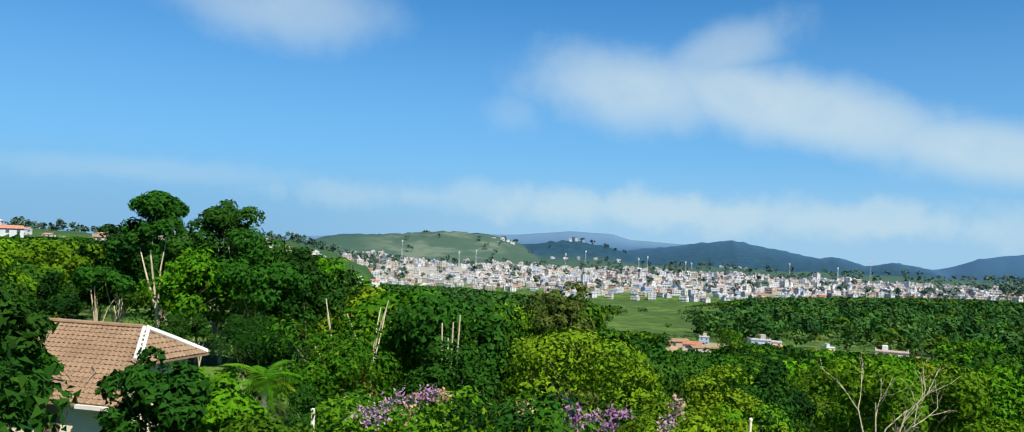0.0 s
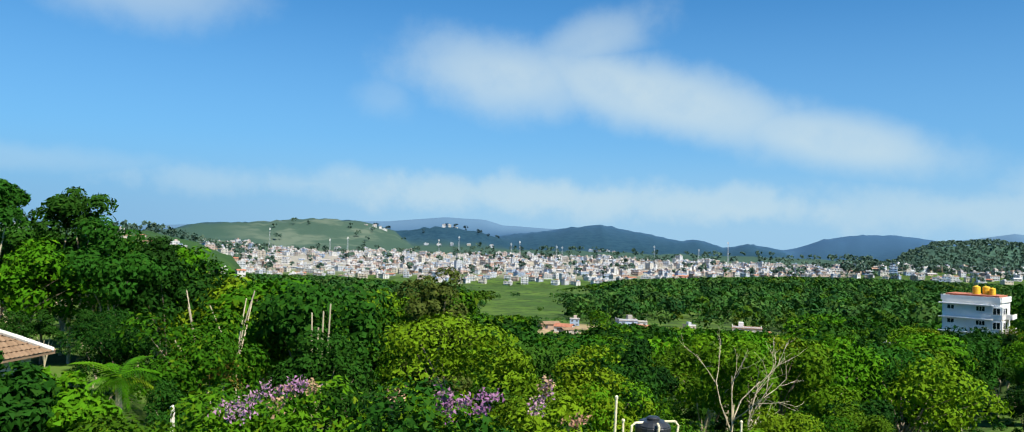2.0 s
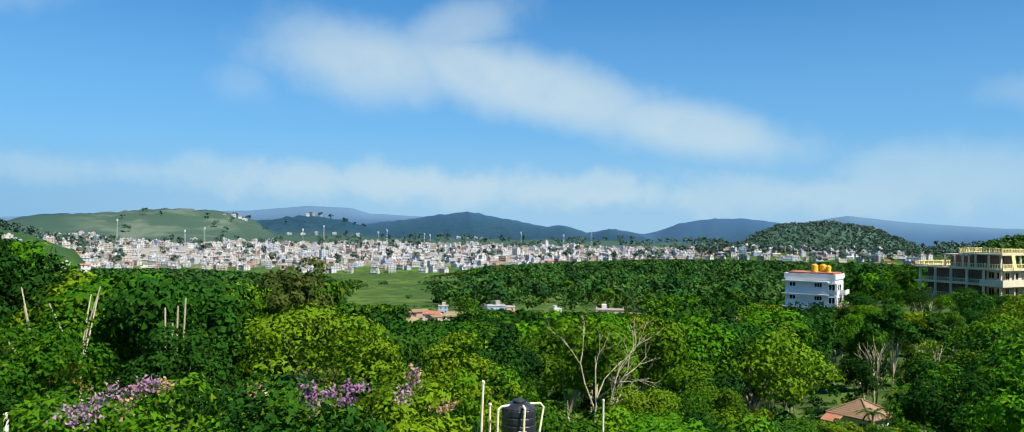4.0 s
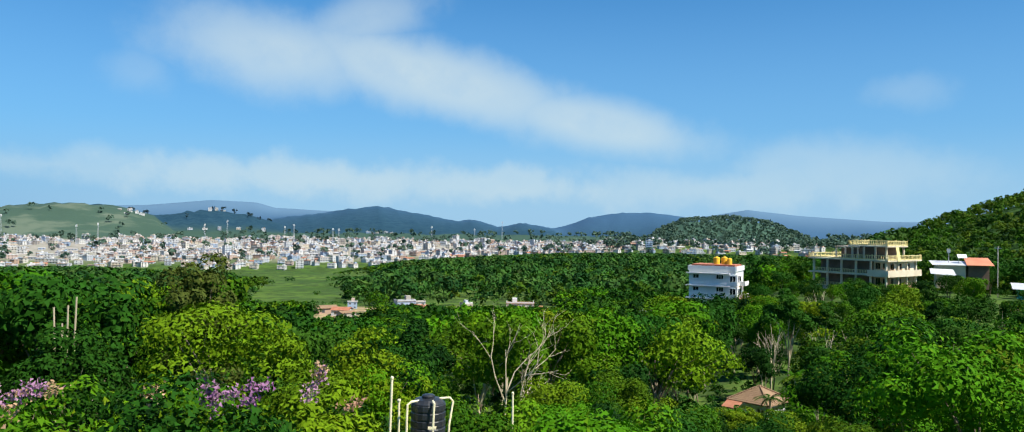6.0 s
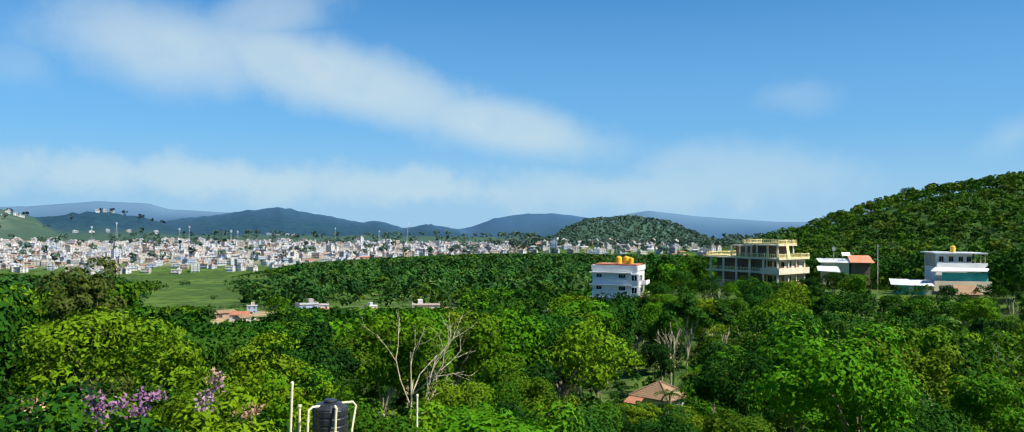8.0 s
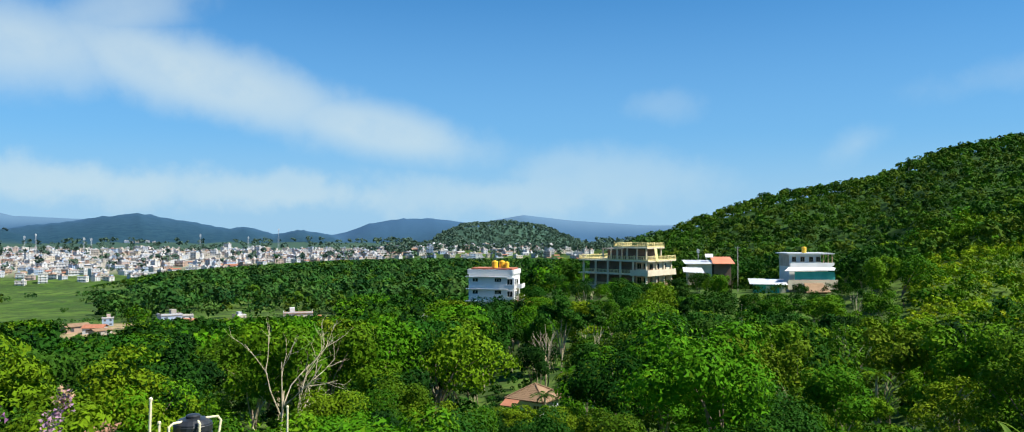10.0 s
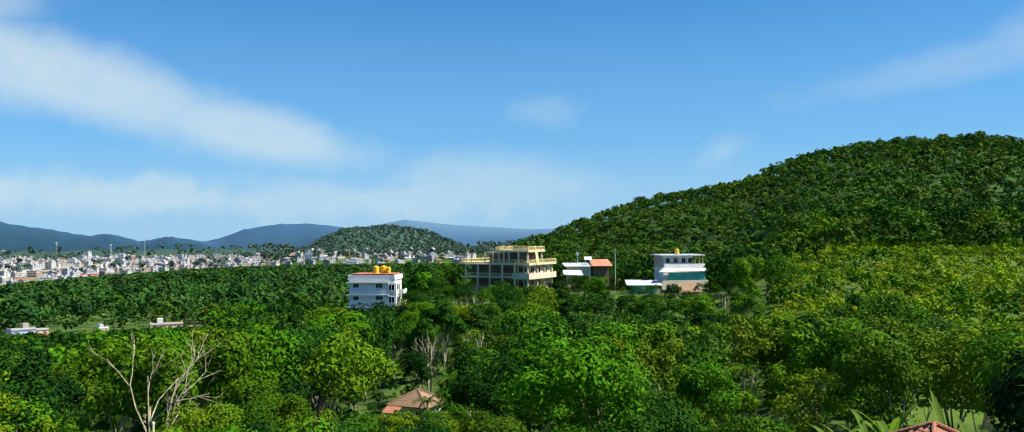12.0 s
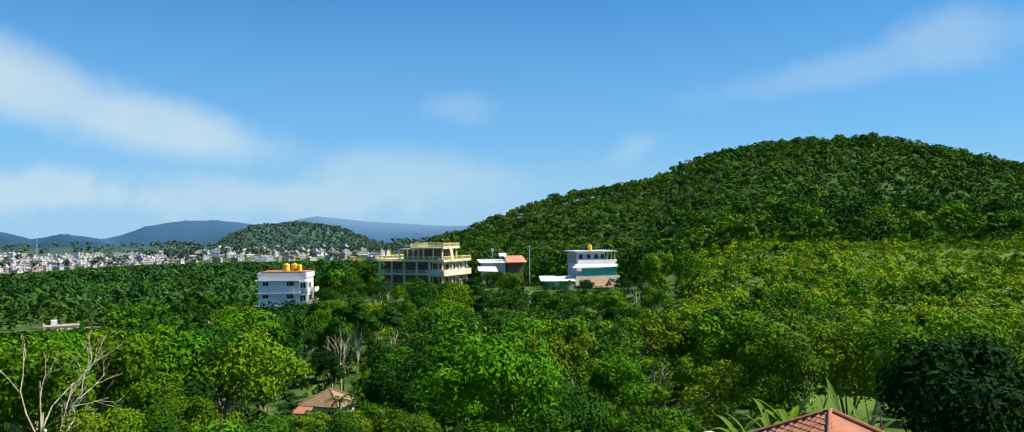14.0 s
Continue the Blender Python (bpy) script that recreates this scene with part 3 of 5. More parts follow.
# ---- things: helpers ----
def boxes(*specs):
    """Boxes from (x0, x1, y0, y1, z0, z1): vertices and faces."""
    v, f = [], []
    for x0, x1, y0, y1, z0, z1 in specs:
        n = len(v)
        v += [(x, y, z) for z in (z0, z1) for x, y in ((x0, y0), (x1, y0), (x1, y1), (x0, y1))]
        f += [[n + i for i in q] for q in ((3, 2, 1, 0), (4, 5, 6, 7), (0, 1, 5, 4), (1, 2, 6, 5), (2, 3, 7, 6), (3, 0, 4, 7))]
    return v, f


def part(name, shape, mat, parent, label="", at=None):
    """One mesh object under a thing or under a part."""
    v, f = shape
    me = bpy.data.meshes.new(name)
    me.from_pydata([tuple(p) for p in v], [], [tuple(int(i) for i in q) for q in f])
    me.materials.append(mat)
    ob = new(name, me)
    ob.parent = parent
    if at is not None:
        ob.matrix_basis = at
    if label:
        ob["label"] = label
    return ob


def thing(name, at, label, category, group="", kind=""):
    ob = new(name)
    ob.matrix_basis = at
    return tagged(ob, label, category, group, kind)


def stand(az, r, z, turn=0.0):
    """A pose there, facing the viewer's side, turned by that many degrees to the right."""
    return Matrix.Translation(polar(az, r, z)) @ Matrix.Rotation(radians(-az - turn), 4, "Z")


def cylinder(r, z0, z1, x=0.0, y=0.0, sides=14, r1=None):
    v, f = [], []
    for z, q in ((z0, r), (z1, r if r1 is None else r1)):
        v += [(x + q * math.cos(i * 2 * math.pi / sides), y + q * math.sin(i * 2 * math.pi / sides), z) for i in range(sides)]
    f = [[i, (i + 1) % sides, sides + (i + 1) % sides, sides + i] for i in range(sides)]
    return v, f + [list(range(sides))[::-1], list(range(sides, 2 * sides))]


def turned(profile, sides=20, x=0.0, y=0.0):
    """A round body from (radius, height) pairs, closed at both ends."""
    v, f = [], []
    for r, z in profile:
        v += [(x + r * math.cos(i * 2 * math.pi / sides), y + r * math.sin(i * 2 * math.pi / sides), z) for i in range(sides)]
    for k in range(len(profile) - 1):
        f += [[k * sides + i, k * sides + (i + 1) % sides, (k + 1) * sides + (i + 1) % sides, (k + 1) * sides + i] for i in range(sides)]
    n = (len(profile) - 1) * sides
    return v, f + [list(range(sides))[::-1], list(range(n, n + sides))]


def pipe(points, radius, sides=7):
    v, f = limb(points, radius, radius, sides)
    n = len(points)
    return v, [list(q) for q in f] + [list(range(sides))[::-1], list(range((n - 1) * sides, n * sides))]


def plus(*shapes):
    v, f = [], []
    for a, b in shapes:
        n = len(v)
        v += [tuple(p) for p in a]
        f += [[int(i) + n for i in q] for q in b]
    return v, f


def slabbed(v, f, thick):
    """A sheet of polygons given a thickness downwards."""
    n = len(v)
    v = list(v) + [(x, y, z - thick) for x, y, z in v]
    out = [list(q) for q in f] + [[i + n for i in q][::-1] for q in f]
    edges = {}
    for q in f:
        for a, b in zip(q, list(q[1:]) + [q[0]]):
            edges[(a, b)] = 1
    for a, b in list(edges):
        if (b, a) not in edges:
            out.append([a, a + n, b + n, b])
    return v, out


def painted(name, tones, rough=0.85, dirt=0.35):
    """Weathered paint whose tone each object takes by chance from a few."""
    m, t, bsdf = material(name, rough)
    pick = t.nodes.new("ShaderNodeValToRGB")
    pick.color_ramp.interpolation = "CONSTANT"
    while len(pick.color_ramp.elements) < len(tones):
        pick.color_ramp.elements.new(0.5)
    for i, (e, tone) in enumerate(zip(pick.color_ramp.elements, tones)):
        e.position, e.color = i / len(tones), (*[.76 * c for c in tone], 1)
    geo = node(t, "NewGeometry")
    chance = maths(t, "FRACT", maths(t, "ADD", node(t, "ObjectInfo").outputs["Random"], geo.outputs["Random Per Island"]))
    links(t, (chance, pick.inputs[0]))
    a, b = node(t, "TexNoise", Scale=.5, Detail=5.0), node(t, "TexNoise", Scale=5.0, Detail=5.0)
    links(t, (geo.outputs["Position"], a.inputs["Vector"]), (geo.outputs["Position"], b.inputs["Vector"]))
    stain = maths(t, "MULTIPLY", ramp(t, maths(t, "ADD", maths(t, "MULTIPLY", a.outputs[0], .6), maths(t, "MULTIPLY", b.outputs[0], .4)), .45, .75), dirt)
    links(t, (mixed(t, stain, pick.outputs[0], (0.22, 0.20, 0.17)), bsdf.inputs["Base Color"]))
    return m


WHITE_PAINT = surface("white_paint", (0.62, 0.63, 0.62), (0.73, 0.74, 0.73), .35, bump=.004)
PALE_BLUE = surface("pale_blue_paint", (0.68, 0.72, 0.74), (0.77, 0.80, 0.81), .35, bump=.004)
CREAM = surface("cream_render", (0.50, 0.44, 0.32), (0.66, 0.60, 0.46), .4, bump=.006)
YELLOW = surface("yellow_paint", (0.60, 0.50, 0.20), (0.72, 0.63, 0.32), .5)
CONCRETE = surface("weathered_concrete", (0.30, 0.27, 0.23), (0.50, 0.46, 0.40), .5, bump=.01)
# brown brick, darkened: the dimness of unlit rooms is in the colour
DARK_WALL = surface("unlit_brick_wall", (0.10, 0.07, 0.05), (0.20, 0.13, 0.09), .6)
BROWN_WALL = surface("ochre_wall", (0.42, 0.26, 0.15), (0.56, 0.38, 0.24), .5)
GLASS, _t, _b = material("window_glass", 0.08)
_b.inputs["Base Color"].default_value = (0.015, 0.02, 0.025, 1)
RUST = surface("rust_red_roof_paint", (0.30, 0.09, 0.05), (0.42, 0.16, 0.09), .6)
ORANGE = surface("orange_sheet_roof", (0.46, 0.15, 0.08), (0.56, 0.23, 0.13), .3)
SHEET = surface("pale_metal_sheet", (0.44, 0.47, 0.50), (0.64, 0.66, 0.67), .3, rough=.5, metal=.15)
TEAL = surface("teal_paint", (0.03, 0.38, 0.36), (0.08, 0.52, 0.48), .5)
TANK_YELLOW = surface("yellow_plastic", (0.72, 0.42, 0.02), (0.82, 0.52, 0.04), 1.0, rough=.4)
TANK_BLACK = surface("black_plastic", (0.012, 0.014, 0.017), (0.03, 0.034, 0.04), 2.0, rough=.38, bump=.002)
PIPE = surface("cream_plastic_pipe", (0.62, 0.56, 0.36), (0.76, 0.70, 0.48), 3.0, rough=.5)
POST = surface("whitewashed_post", (0.55, 0.52, 0.42), (0.72, 0.70, 0.60), 3.0)
METAL = surface("galvanised_steel", (0.35, 0.37, 0.40), (0.55, 0.57, 0.60), 1.0, rough=.5, metal=.4)
TILE = surface("clay_tile", (0.165, 0.102, 0.056), (0.265, 0.176, 0.106), .9, per_object=.4, bump=.006)
TILE_RED = surface("red_clay_tile", (0.28, 0.10, 0.055), (0.42, 0.19, 0.11), .9, per_object=.7, bump=.006)
LIME = surface("limewash", (0.46, 0.45, 0.41), (0.62, 0.60, 0.56), 2.0)
TOWN_WALL = painted("town_paint", [(.62, .65, .68), (.70, .70, .68), (.52, .57, .64), (.62, .56, .45), (.68, .69, .70), (.36, .48, .66), (.58, .45, .40),
                                   (.80, .80, .80), (.42, .39, .35), (.60, .64, .68), (.48, .33, .25), (.64, .62, .56)])
TOWN_ROOF = painted("town_roof", [(.46, .46, .46), (.36, .34, .31), (.60, .61, .62), (.34, .17, .11), (.42, .40, .38), (.54, .54, .54), (.46, .26, .18), (.36, .35, .34)])
TOWN_GLASS = painted("town_opening", [(.07, .08, .09), (.10, .10, .11), (.12, .11, .10), (.08, .11, .14)], .3, .1)
BANANA = foliage("banana_leaf", (0.10, 0.26, 0.03), (0.20, 0.38, 0.06), (0.30, 0.34, 0.08), lucid=.45)
STRAW = foliage("dry_frond", (0.30, 0.20, 0.05), (0.46, 0.34, 0.08), (0.40, 0.30, 0.10))


def window(parent, x, z, w, h, y, frame_mat, face="front", bars=1):
    """A window with frame, panes and sill, proud of the wall's face at y (front) or at x (side)."""
    def put(x0, x1, y0, y1, z0, z1):
        return (x0, x1, y0, y1, z0, z1) if face == "front" else (-y1, -y0, x0, x1, z0, z1)
    glass = part("window", boxes(put(x - w / 2, x + w / 2, y - .02, y + .02, z, z + h)), GLASS, parent)
    part("window_frame", boxes(put(x - w / 2 - .09, x - w / 2, y - .07, y + .02, z, z + h), put(x + w / 2, x + w / 2 + .09, y - .07, y + .02, z, z + h),
                               put(x - w / 2 - .09, x + w / 2 + .09, y - .07, y + .02, z + h, z + h + .09),
                               *[put(x - w / 2 + w * (i + 1) / (bars + 1) - .04, x - w / 2 + w * (i + 1) / (bars + 1) + .04, y - .06, y - .022, z, z + h) for i in range(bars)]),
         frame_mat, glass)
    part("window_sill", boxes(put(x - w / 2 - .15, x + w / 2 + .15, y - .14, y + .02, z - .1, z - .005)), frame_mat, glass)
    return glass


def water_tank(at, mat, label, radius=.75, tall=1.6):
    t = thing("water_tank", at, label, "water tank", "roof tanks" if mat is TANK_YELLOW else "")
    prof = [(radius * .97, 0)]
    for k in range(5):
        z = tall * (.08 + .17 * k)
        prof += [(radius, z), (radius, z + tall * .11), (radius * .965, z + tall * .125), (radius * .965, z + tall * .155)]
    part("body", turned(prof + [(radius * .98, tall * .90), (radius * .72, tall * .985), (radius * .4, tall)]), mat, t)
    part("lid", turned([(radius * .36, tall * .992), (radius * .38, tall * 1.05), (radius * .3, tall * 1.075), (.02, tall * 1.085)]), mat, t)
    return t


# ---- the white house on the spur ----
def white_house():
    h = thing("house", stand(38.85, 205, -19.2, 14), "three-storey white and pale blue house with concrete sunshades", "house")
    W, D, H = 5.6, 4.2, 9.2
    part("wall", boxes((-W, W, -D, D, -1.5, H - 1.0)), WHITE_PAINT, h)
    part("parapet", boxes((-W - .25, W + .05, -D - .25, -D, H - 1.1, H + .05), (-W - .25, -W, -D, D, H - 1.1, H + .05), (W, W + .25, -D, D, H - 1.1, H + .05), (-W, W, D, D + .2, H - 1.1, H + .05)), WHITE_PAINT, h)
    part("roof", boxes((-W, W, -D, D, H - 1.0, H - .6)), RUST, h)
    part("roof_curb", boxes((-W + .4, W - .4, -D + .8, D - .5, H - .6, H + .35)), RUST, h, "rust-red raised roof deck")
    for k, z in enumerate((1.4, 4.4, 7.4)):
        part("sunshade", boxes((-W - .55, W - 1.2, -D - 1.0, -D, z, z + .2)), WHITE_PAINT, h)
        window(h, -3.9, z - 1.15, 1.3, .85, -D, WHITE_PAINT)
        window(h, 1.9, z - 1.2, 1.6, .95, -D, WHITE_PAINT, bars=2)
        part("corner_bay", boxes((W - 1.5, W + .55, -D - .5, -D + 2.2, z - 2.75, z - .1)), WHITE_PAINT, h)
        window(h, W - .55, z - 1.75, 1.3, 1.35, -D - .5, WHITE_PAINT)
        window(h, -D + .9, z - 1.75, 1.4, 1.35, -W - .55, WHITE_PAINT, "side")
        part("balcony", boxes((W, W + 1.5, -.6, 3.4, z - 2.9, z - 2.7), (W + 1.38, W + 1.5, -.6, 3.4, z - 2.7, z - 1.8), (W, W + 1.38, -.6, -.48, z - 2.7, z - 1.8)), WHITE_PAINT, h)
        part("balcony_door", boxes((W + .003, W + .05, .4, 1.6, z - 2.65, z - .6)), GLASS, h)
    part("porch_roof", slabbed([(W, -2, 1.6), (W + 3.6, -2, .9), (W + 3.6, 4, .9), (W, 4, 1.6)], [(0, 1, 2, 3)], .12), ORANGE, h, "orange tiled porch roof")
    for k, x in enumerate((.2, 1.9, 3.3)):
        water_tank(stand(38.85, 205, -19.2, 14) @ Matrix.Translation((x, -.6 + .9 * (k % 2), H + .352)), TANK_YELLOW, "yellow plastic water tank on a rust-red roof", .78 if k < 2 else .6, 1.75 if k < 2 else 1.5)


# ---- the yellow unfinished house ----
def yellow_house():
    h = thing("house", stand(48.15, 214, -15.2, 32), "unfinished concrete-framed house with yellow railings on every floor", "house")
    W, D = 9.7, 6.5
    part("plinth", boxes((-W, W, -D, D, -3, .8)), CONCRETE, h)
    part("inner_wall", boxes((-W + .4, W - 4.8, -D + 2.8, D - .5, .8, 3.85), (-W + .4, W - 4.8, -D + 2.8, D - .5, 4.15, 7.2)), DARK_WALL, h)
    for z in (3.85, 7.2):
        part("floor_slab", boxes((-W - .7, W + .7, -D - .7, D + .5, z, z + .3)), CREAM, h)
    n = 6
    for z0, z1 in ((.8, 3.85), (4.15, 7.2)):
        for i in range(n):
            x = -W + .3 + (2 * W - .6) * i / (n - 1)
            part("column", boxes((x - .2, x + .2, -D, -D + .4, z0, z1)), CREAM, h)
        for y in (-1.5, 2.2, 6.0):
            part("column", boxes((W - .45, W - .05, y - .2, y + .2, z0, z1)), CREAM, h)
        for i in range(n - 2):
            x0, x1 = -W + .5 + (2 * W - .6) * i / (n - 1), -W + .1 + (2 * W - .6) * (i + 1) / (n - 1)
            rail = part("balustrade", boxes((x0, x1, -D + .1, -D + .2, z0 + .85, z0 + .95), (x0, x1, -D + .1, -D + .2, z0 + .1, z0 + .18)), YELLOW, h)
            for k in range(8):
                x = x0 + (x1 - x0) * (k + .5) / 8
                part("baluster", boxes((x - .05, x + .05, -D + .12, -D + .19, z0 + .18, z0 + .85)), YELLOW, rail)
    part("end_room", boxes((W - 4.7, W - .5, -D + 2.4, D - .6, .8, 3.85)), BROWN_WALL, h, "ochre ground-floor room")
    part("end_room", boxes((W - 4.7, W - .5, -D + 2.4, D - .6, 4.15, 7.2)), CREAM, h, "cream upper room")
    part("solid_parapet", boxes((W - 4.4, W + .75, -D - .75, -D - .6, 3.7, 5.2), (W + .6, W + .75, -D - .6, D + .3, 3.7, 5.2)), CREAM, h)
    for y in (-3.6, -.4, 3.0):
        window(h, y, 5.2, 1.4, 1.4, -W + .5 - .002, BROWN_WALL, "side")
        window(h, y, 1.8, 1.2, 1.5, -W + .5 - .002, BROWN_WALL, "side")
    for x in (W - 3.6, W - 1.8):
        window(h, x, 1.7, 1.1, 1.5, -D + 2.4, BROWN_WALL)
        window(h, x, 5.4, 1.1, 1.3, -D + 2.4, BROWN_WALL)
    z = 7.5

    def railing(x0, x1, y0, y1, z, sides="fblr"):
        for s, spec in (("f", (x0, x1, y0, y0)), ("b", (x0, x1, y1, y1)), ("l", (x0, x0, y0, y1)), ("r", (x1, x1, y0, y1))):
            if s not in sides:
                continue
            a, b, c, d = spec
            r = part("railing", boxes((a - .06, b + .06, c - .06, d + .06, z + 1.0, z + 1.12), (a - .05, b + .05, c - .05, d + .05, z + .08, z + .3)), YELLOW, h)
            m = int(max(b - a, d - c) / .55)
            for k in range(m + 1):
                x, y = a + (b - a) * k / m, c + (d - c) * k / m
                big = .1 if k % 6 == 0 else .055
                part("baluster", boxes((x - big, x + big, y - big, y + big, z, z + (1.25 if k % 6 == 0 else 1.0))), YELLOW, r)
    railing(-W - .6, W + .6, -D - .6, D + .4, z, "flr")
    px0, px1, py0, py1 = .6, W - .2, -D + .2, 1.2
    for x in (px0 + .2, (px0 + px1) / 2 - 1.3, (px0 + px1) / 2 + 1.6, px1 - .2):
        for y in (py0 + .2, py1 - .2):
            part("column", boxes((x - .18, x + .18, y - .18, y + .18, z, z + 3.0)), CREAM, h)
    part("penthouse_wall", boxes((px0 + .6, px1 - 1.2, py0 + 2.6, py1 - .4, z, z + 3.0)), DARK_WALL, h)
    part("roof_slab", boxes((px0 - .5, px1 + .5, py0 - .5, py1 + .5, z + 3.0, z + 3.3)), CREAM, h)
    railing(px0 - .4, px1 + .4, py0 - .4, py1 + .4, z + 3.3)
    part("stair_house", boxes((-W + 3.6, -.6, 0, 4.2, z, z + 2.3)), DARK_WALL, h)
    part("stair_roof", boxes((-W + 2.8, -.4, -1.6, 4.6, z + 2.6, z + 2.85)), CONCRETE, h)
    for x in (-W + 3.1, -W + 5.6, -.8):
        part("column", boxes((x - .15, x + .15, -1.5, -1.2, z, z + 2.6)), CREAM, h)
    part("terrace_stair", slabbed([(px1 + .5, -3.4, z + 3.0), (W + 2.0 - 1.2, -3.4, z), (W + 2.0 - 1.2, -2.2, z), (px1 + .5, -2.2, z + 3.0)], [(0, 1, 2, 3)], .25), YELLOW, h)


def sheds():
    h = thing("shed", stand(53.4, 222, -11.5, -10), "low shed under white metal sheets with an orange roof beside it", "shed")
    part("wall", boxes((-4.5, 1.6, -2, 2, -3, 2.6)), CREAM, h)
    part("roof", slabbed([(-5.6, -2.8, 2.6), (2.2, -2.8, 2.6), (2.2, 2.6, 3.4), (-5.6, 2.6, 3.4)], [(0, 1, 2, 3)], .08), SHEET, h)
    part("awning", slabbed([(-6.4, -5.6, .6), (-1.0, -5.9, .3), (-1.2, -2.9, 1.6), (-6.2, -2.6, 1.7)], [(0, 1, 2, 3)], .06), SHEET, h, "crumpled pale tarpaulin awning")
    part("annex", boxes((2.2, 6.6, -1.8, 2.4, -3, 2.9)), DARK_WALL, h)
    part("annex_roof", slabbed([(1.6, -3.4, 2.7), (7.4, -3.2, 2.7), (7.2, 2.8, 4.3), (2.0, 2.8, 4.3)], [(0, 1, 2, 3)], .1), ORANGE, h, "faded orange sheet roof")
    part("solar_panel", slabbed([(.2, -.6, 4.3), (2.2, -.6, 4.3), (2.2, .6, 5.1), (.2, .6, 5.1)], [(0, 1, 2, 3)], .08), PALE_BLUE, h)
    for x in (.4, 1.9):
        part("panel_leg", boxes((x, x + .1, 0, .1, 2.9, 4.6)), METAL, h)
    part("mast", cylinder(.09, 2.8, 6.2, -1.6, 0.5), METAL, h)
    part("mast_box", boxes((-1.95, -1.25, .3, .7, 5.4, 6.4)), METAL, h)


def teal_house():
    h = thing("house", stand(59.85, 222, -13.8, -22), "white and teal house with flat white roofs stepping down the slope", "house")
    part("wall", boxes((-5.2, 2.9, -3.4, 3.4, 4.6, 7.7), (-5.2, 4.8, -3.4, 3.4, -2, 4.6)), WHITE_PAINT, h)
    # thin grey skin over the white left face: that side's shade as colour
    part("side_wall", boxes((-5.28, -5.2, -3.4, 3.4, 4.6, 7.6)), CONCRETE, h)
    part("roof", boxes((-6.0, 6.0, -4.4, 4.2, 7.7, 8.0)), SHEET, h)
    for x in (3.4, 4.6, 5.6):
        part("post", boxes((x - .1, x + .1, -4.0, -3.8, 4.6, 7.7)), BROWN_WALL, h)
    part("veranda_floor", boxes((2.9, 6.0, -4.2, 3.4, 4.4, 4.62)), CREAM, h)
    part("balcony_wall", boxes((-5.3, 6.0, -4.4, -4.2, 4.4, 5.6)), WHITE_PAINT, h)
    for x in (-4.0, -1.8, .4, 2.2):
        window(h, x, 5.9, .9, 1.1, -3.4, BROWN_WALL)
    part("awning", slabbed([(-7.6, -6.6, 3.7), (6.6, -6.2, 3.8), (6.0, -4.2, 4.45), (-5.6, -4.2, 4.6)], [(0, 1, 2, 3)], .1), SHEET, h, "wide white metal awning")
    part("teal_wall", boxes((-4.6, 5.6, -5.6, -5.4, .6, 3.4)), TEAL, h, "bright teal wall")
    part("terrace_wall", boxes((-6.6, 6.0, -6.4, -6.1, -1.0, 1.4), (-6.6, 6.0, -6.1, -3.4, -1.0, .3)), CREAM, h)
    part("lean_to_roof", slabbed([(-3.6, -10.4, -1.4), (2.6, -10.2, -1.3), (2.2, -6.4, .6), (-2.6, -6.4, .6)], [(0, 1, 2, 3)], .12), TILE, h, "brown tiled lean-to roof")
    part("lean_to_wall", boxes((-2.6, 1.8, -9.8, -6.5, -4, -1.4)), DARK_WALL, h)
    water_tank(stand(59.85, 222, -13.8, -22) @ Matrix.Translation((-.6, -1.4, 8.0)), TANK_YELLOW, "yellow plastic water tank on a flat white roof", .6, 1.5)
    s = thing("shed", stand(57.5, 214, -14.9, -8), "small teal shed under white metal sheets", "shed")
    part("wall", boxes((-3.2, 2.6, -2, 2, -3, 1.6)), TEAL, s)
    part("roof", slabbed([(-4.6, -3.0, 1.5), (4.6, -3.2, 1.4), (4.6, 2.4, 2.5), (-4.4, 2.4, 2.6)], [(0, 1, 2, 3)], .08), SHEET, s)
    part("side_wall", boxes((2.6, 4.2, -1.8, 2, -3, 1.4)), CREAM, s)
    part("door", boxes((-.6, .4, -2.06, -2.0, -1, 1.0)), WHITE_PAINT, s)


# ---- tiled houses ----
def tile_shape(w, l):
    """One clay tile: a shallow trough with a raised lip."""
    v = [(-w * .5, 0, .05), (-w * .22, 0, .012), (w * .22, 0, .012), (w * .5, 0, .05), (-w * .5, l, .012), (-w * .22, l, -.016), (w * .22, l, -.016), (w * .5, l, .012),
         (-w * .5, 0, .012), (-w * .22, 0, -.02), (w * .22, 0, -.02), (w * .5, 0, .012)]
    return v, [(0, 1, 5, 4), (1, 2, 6, 5), (2, 3, 7, 6), (8, 9, 1, 0), (9, 10, 2, 1), (10, 11, 3, 2)]


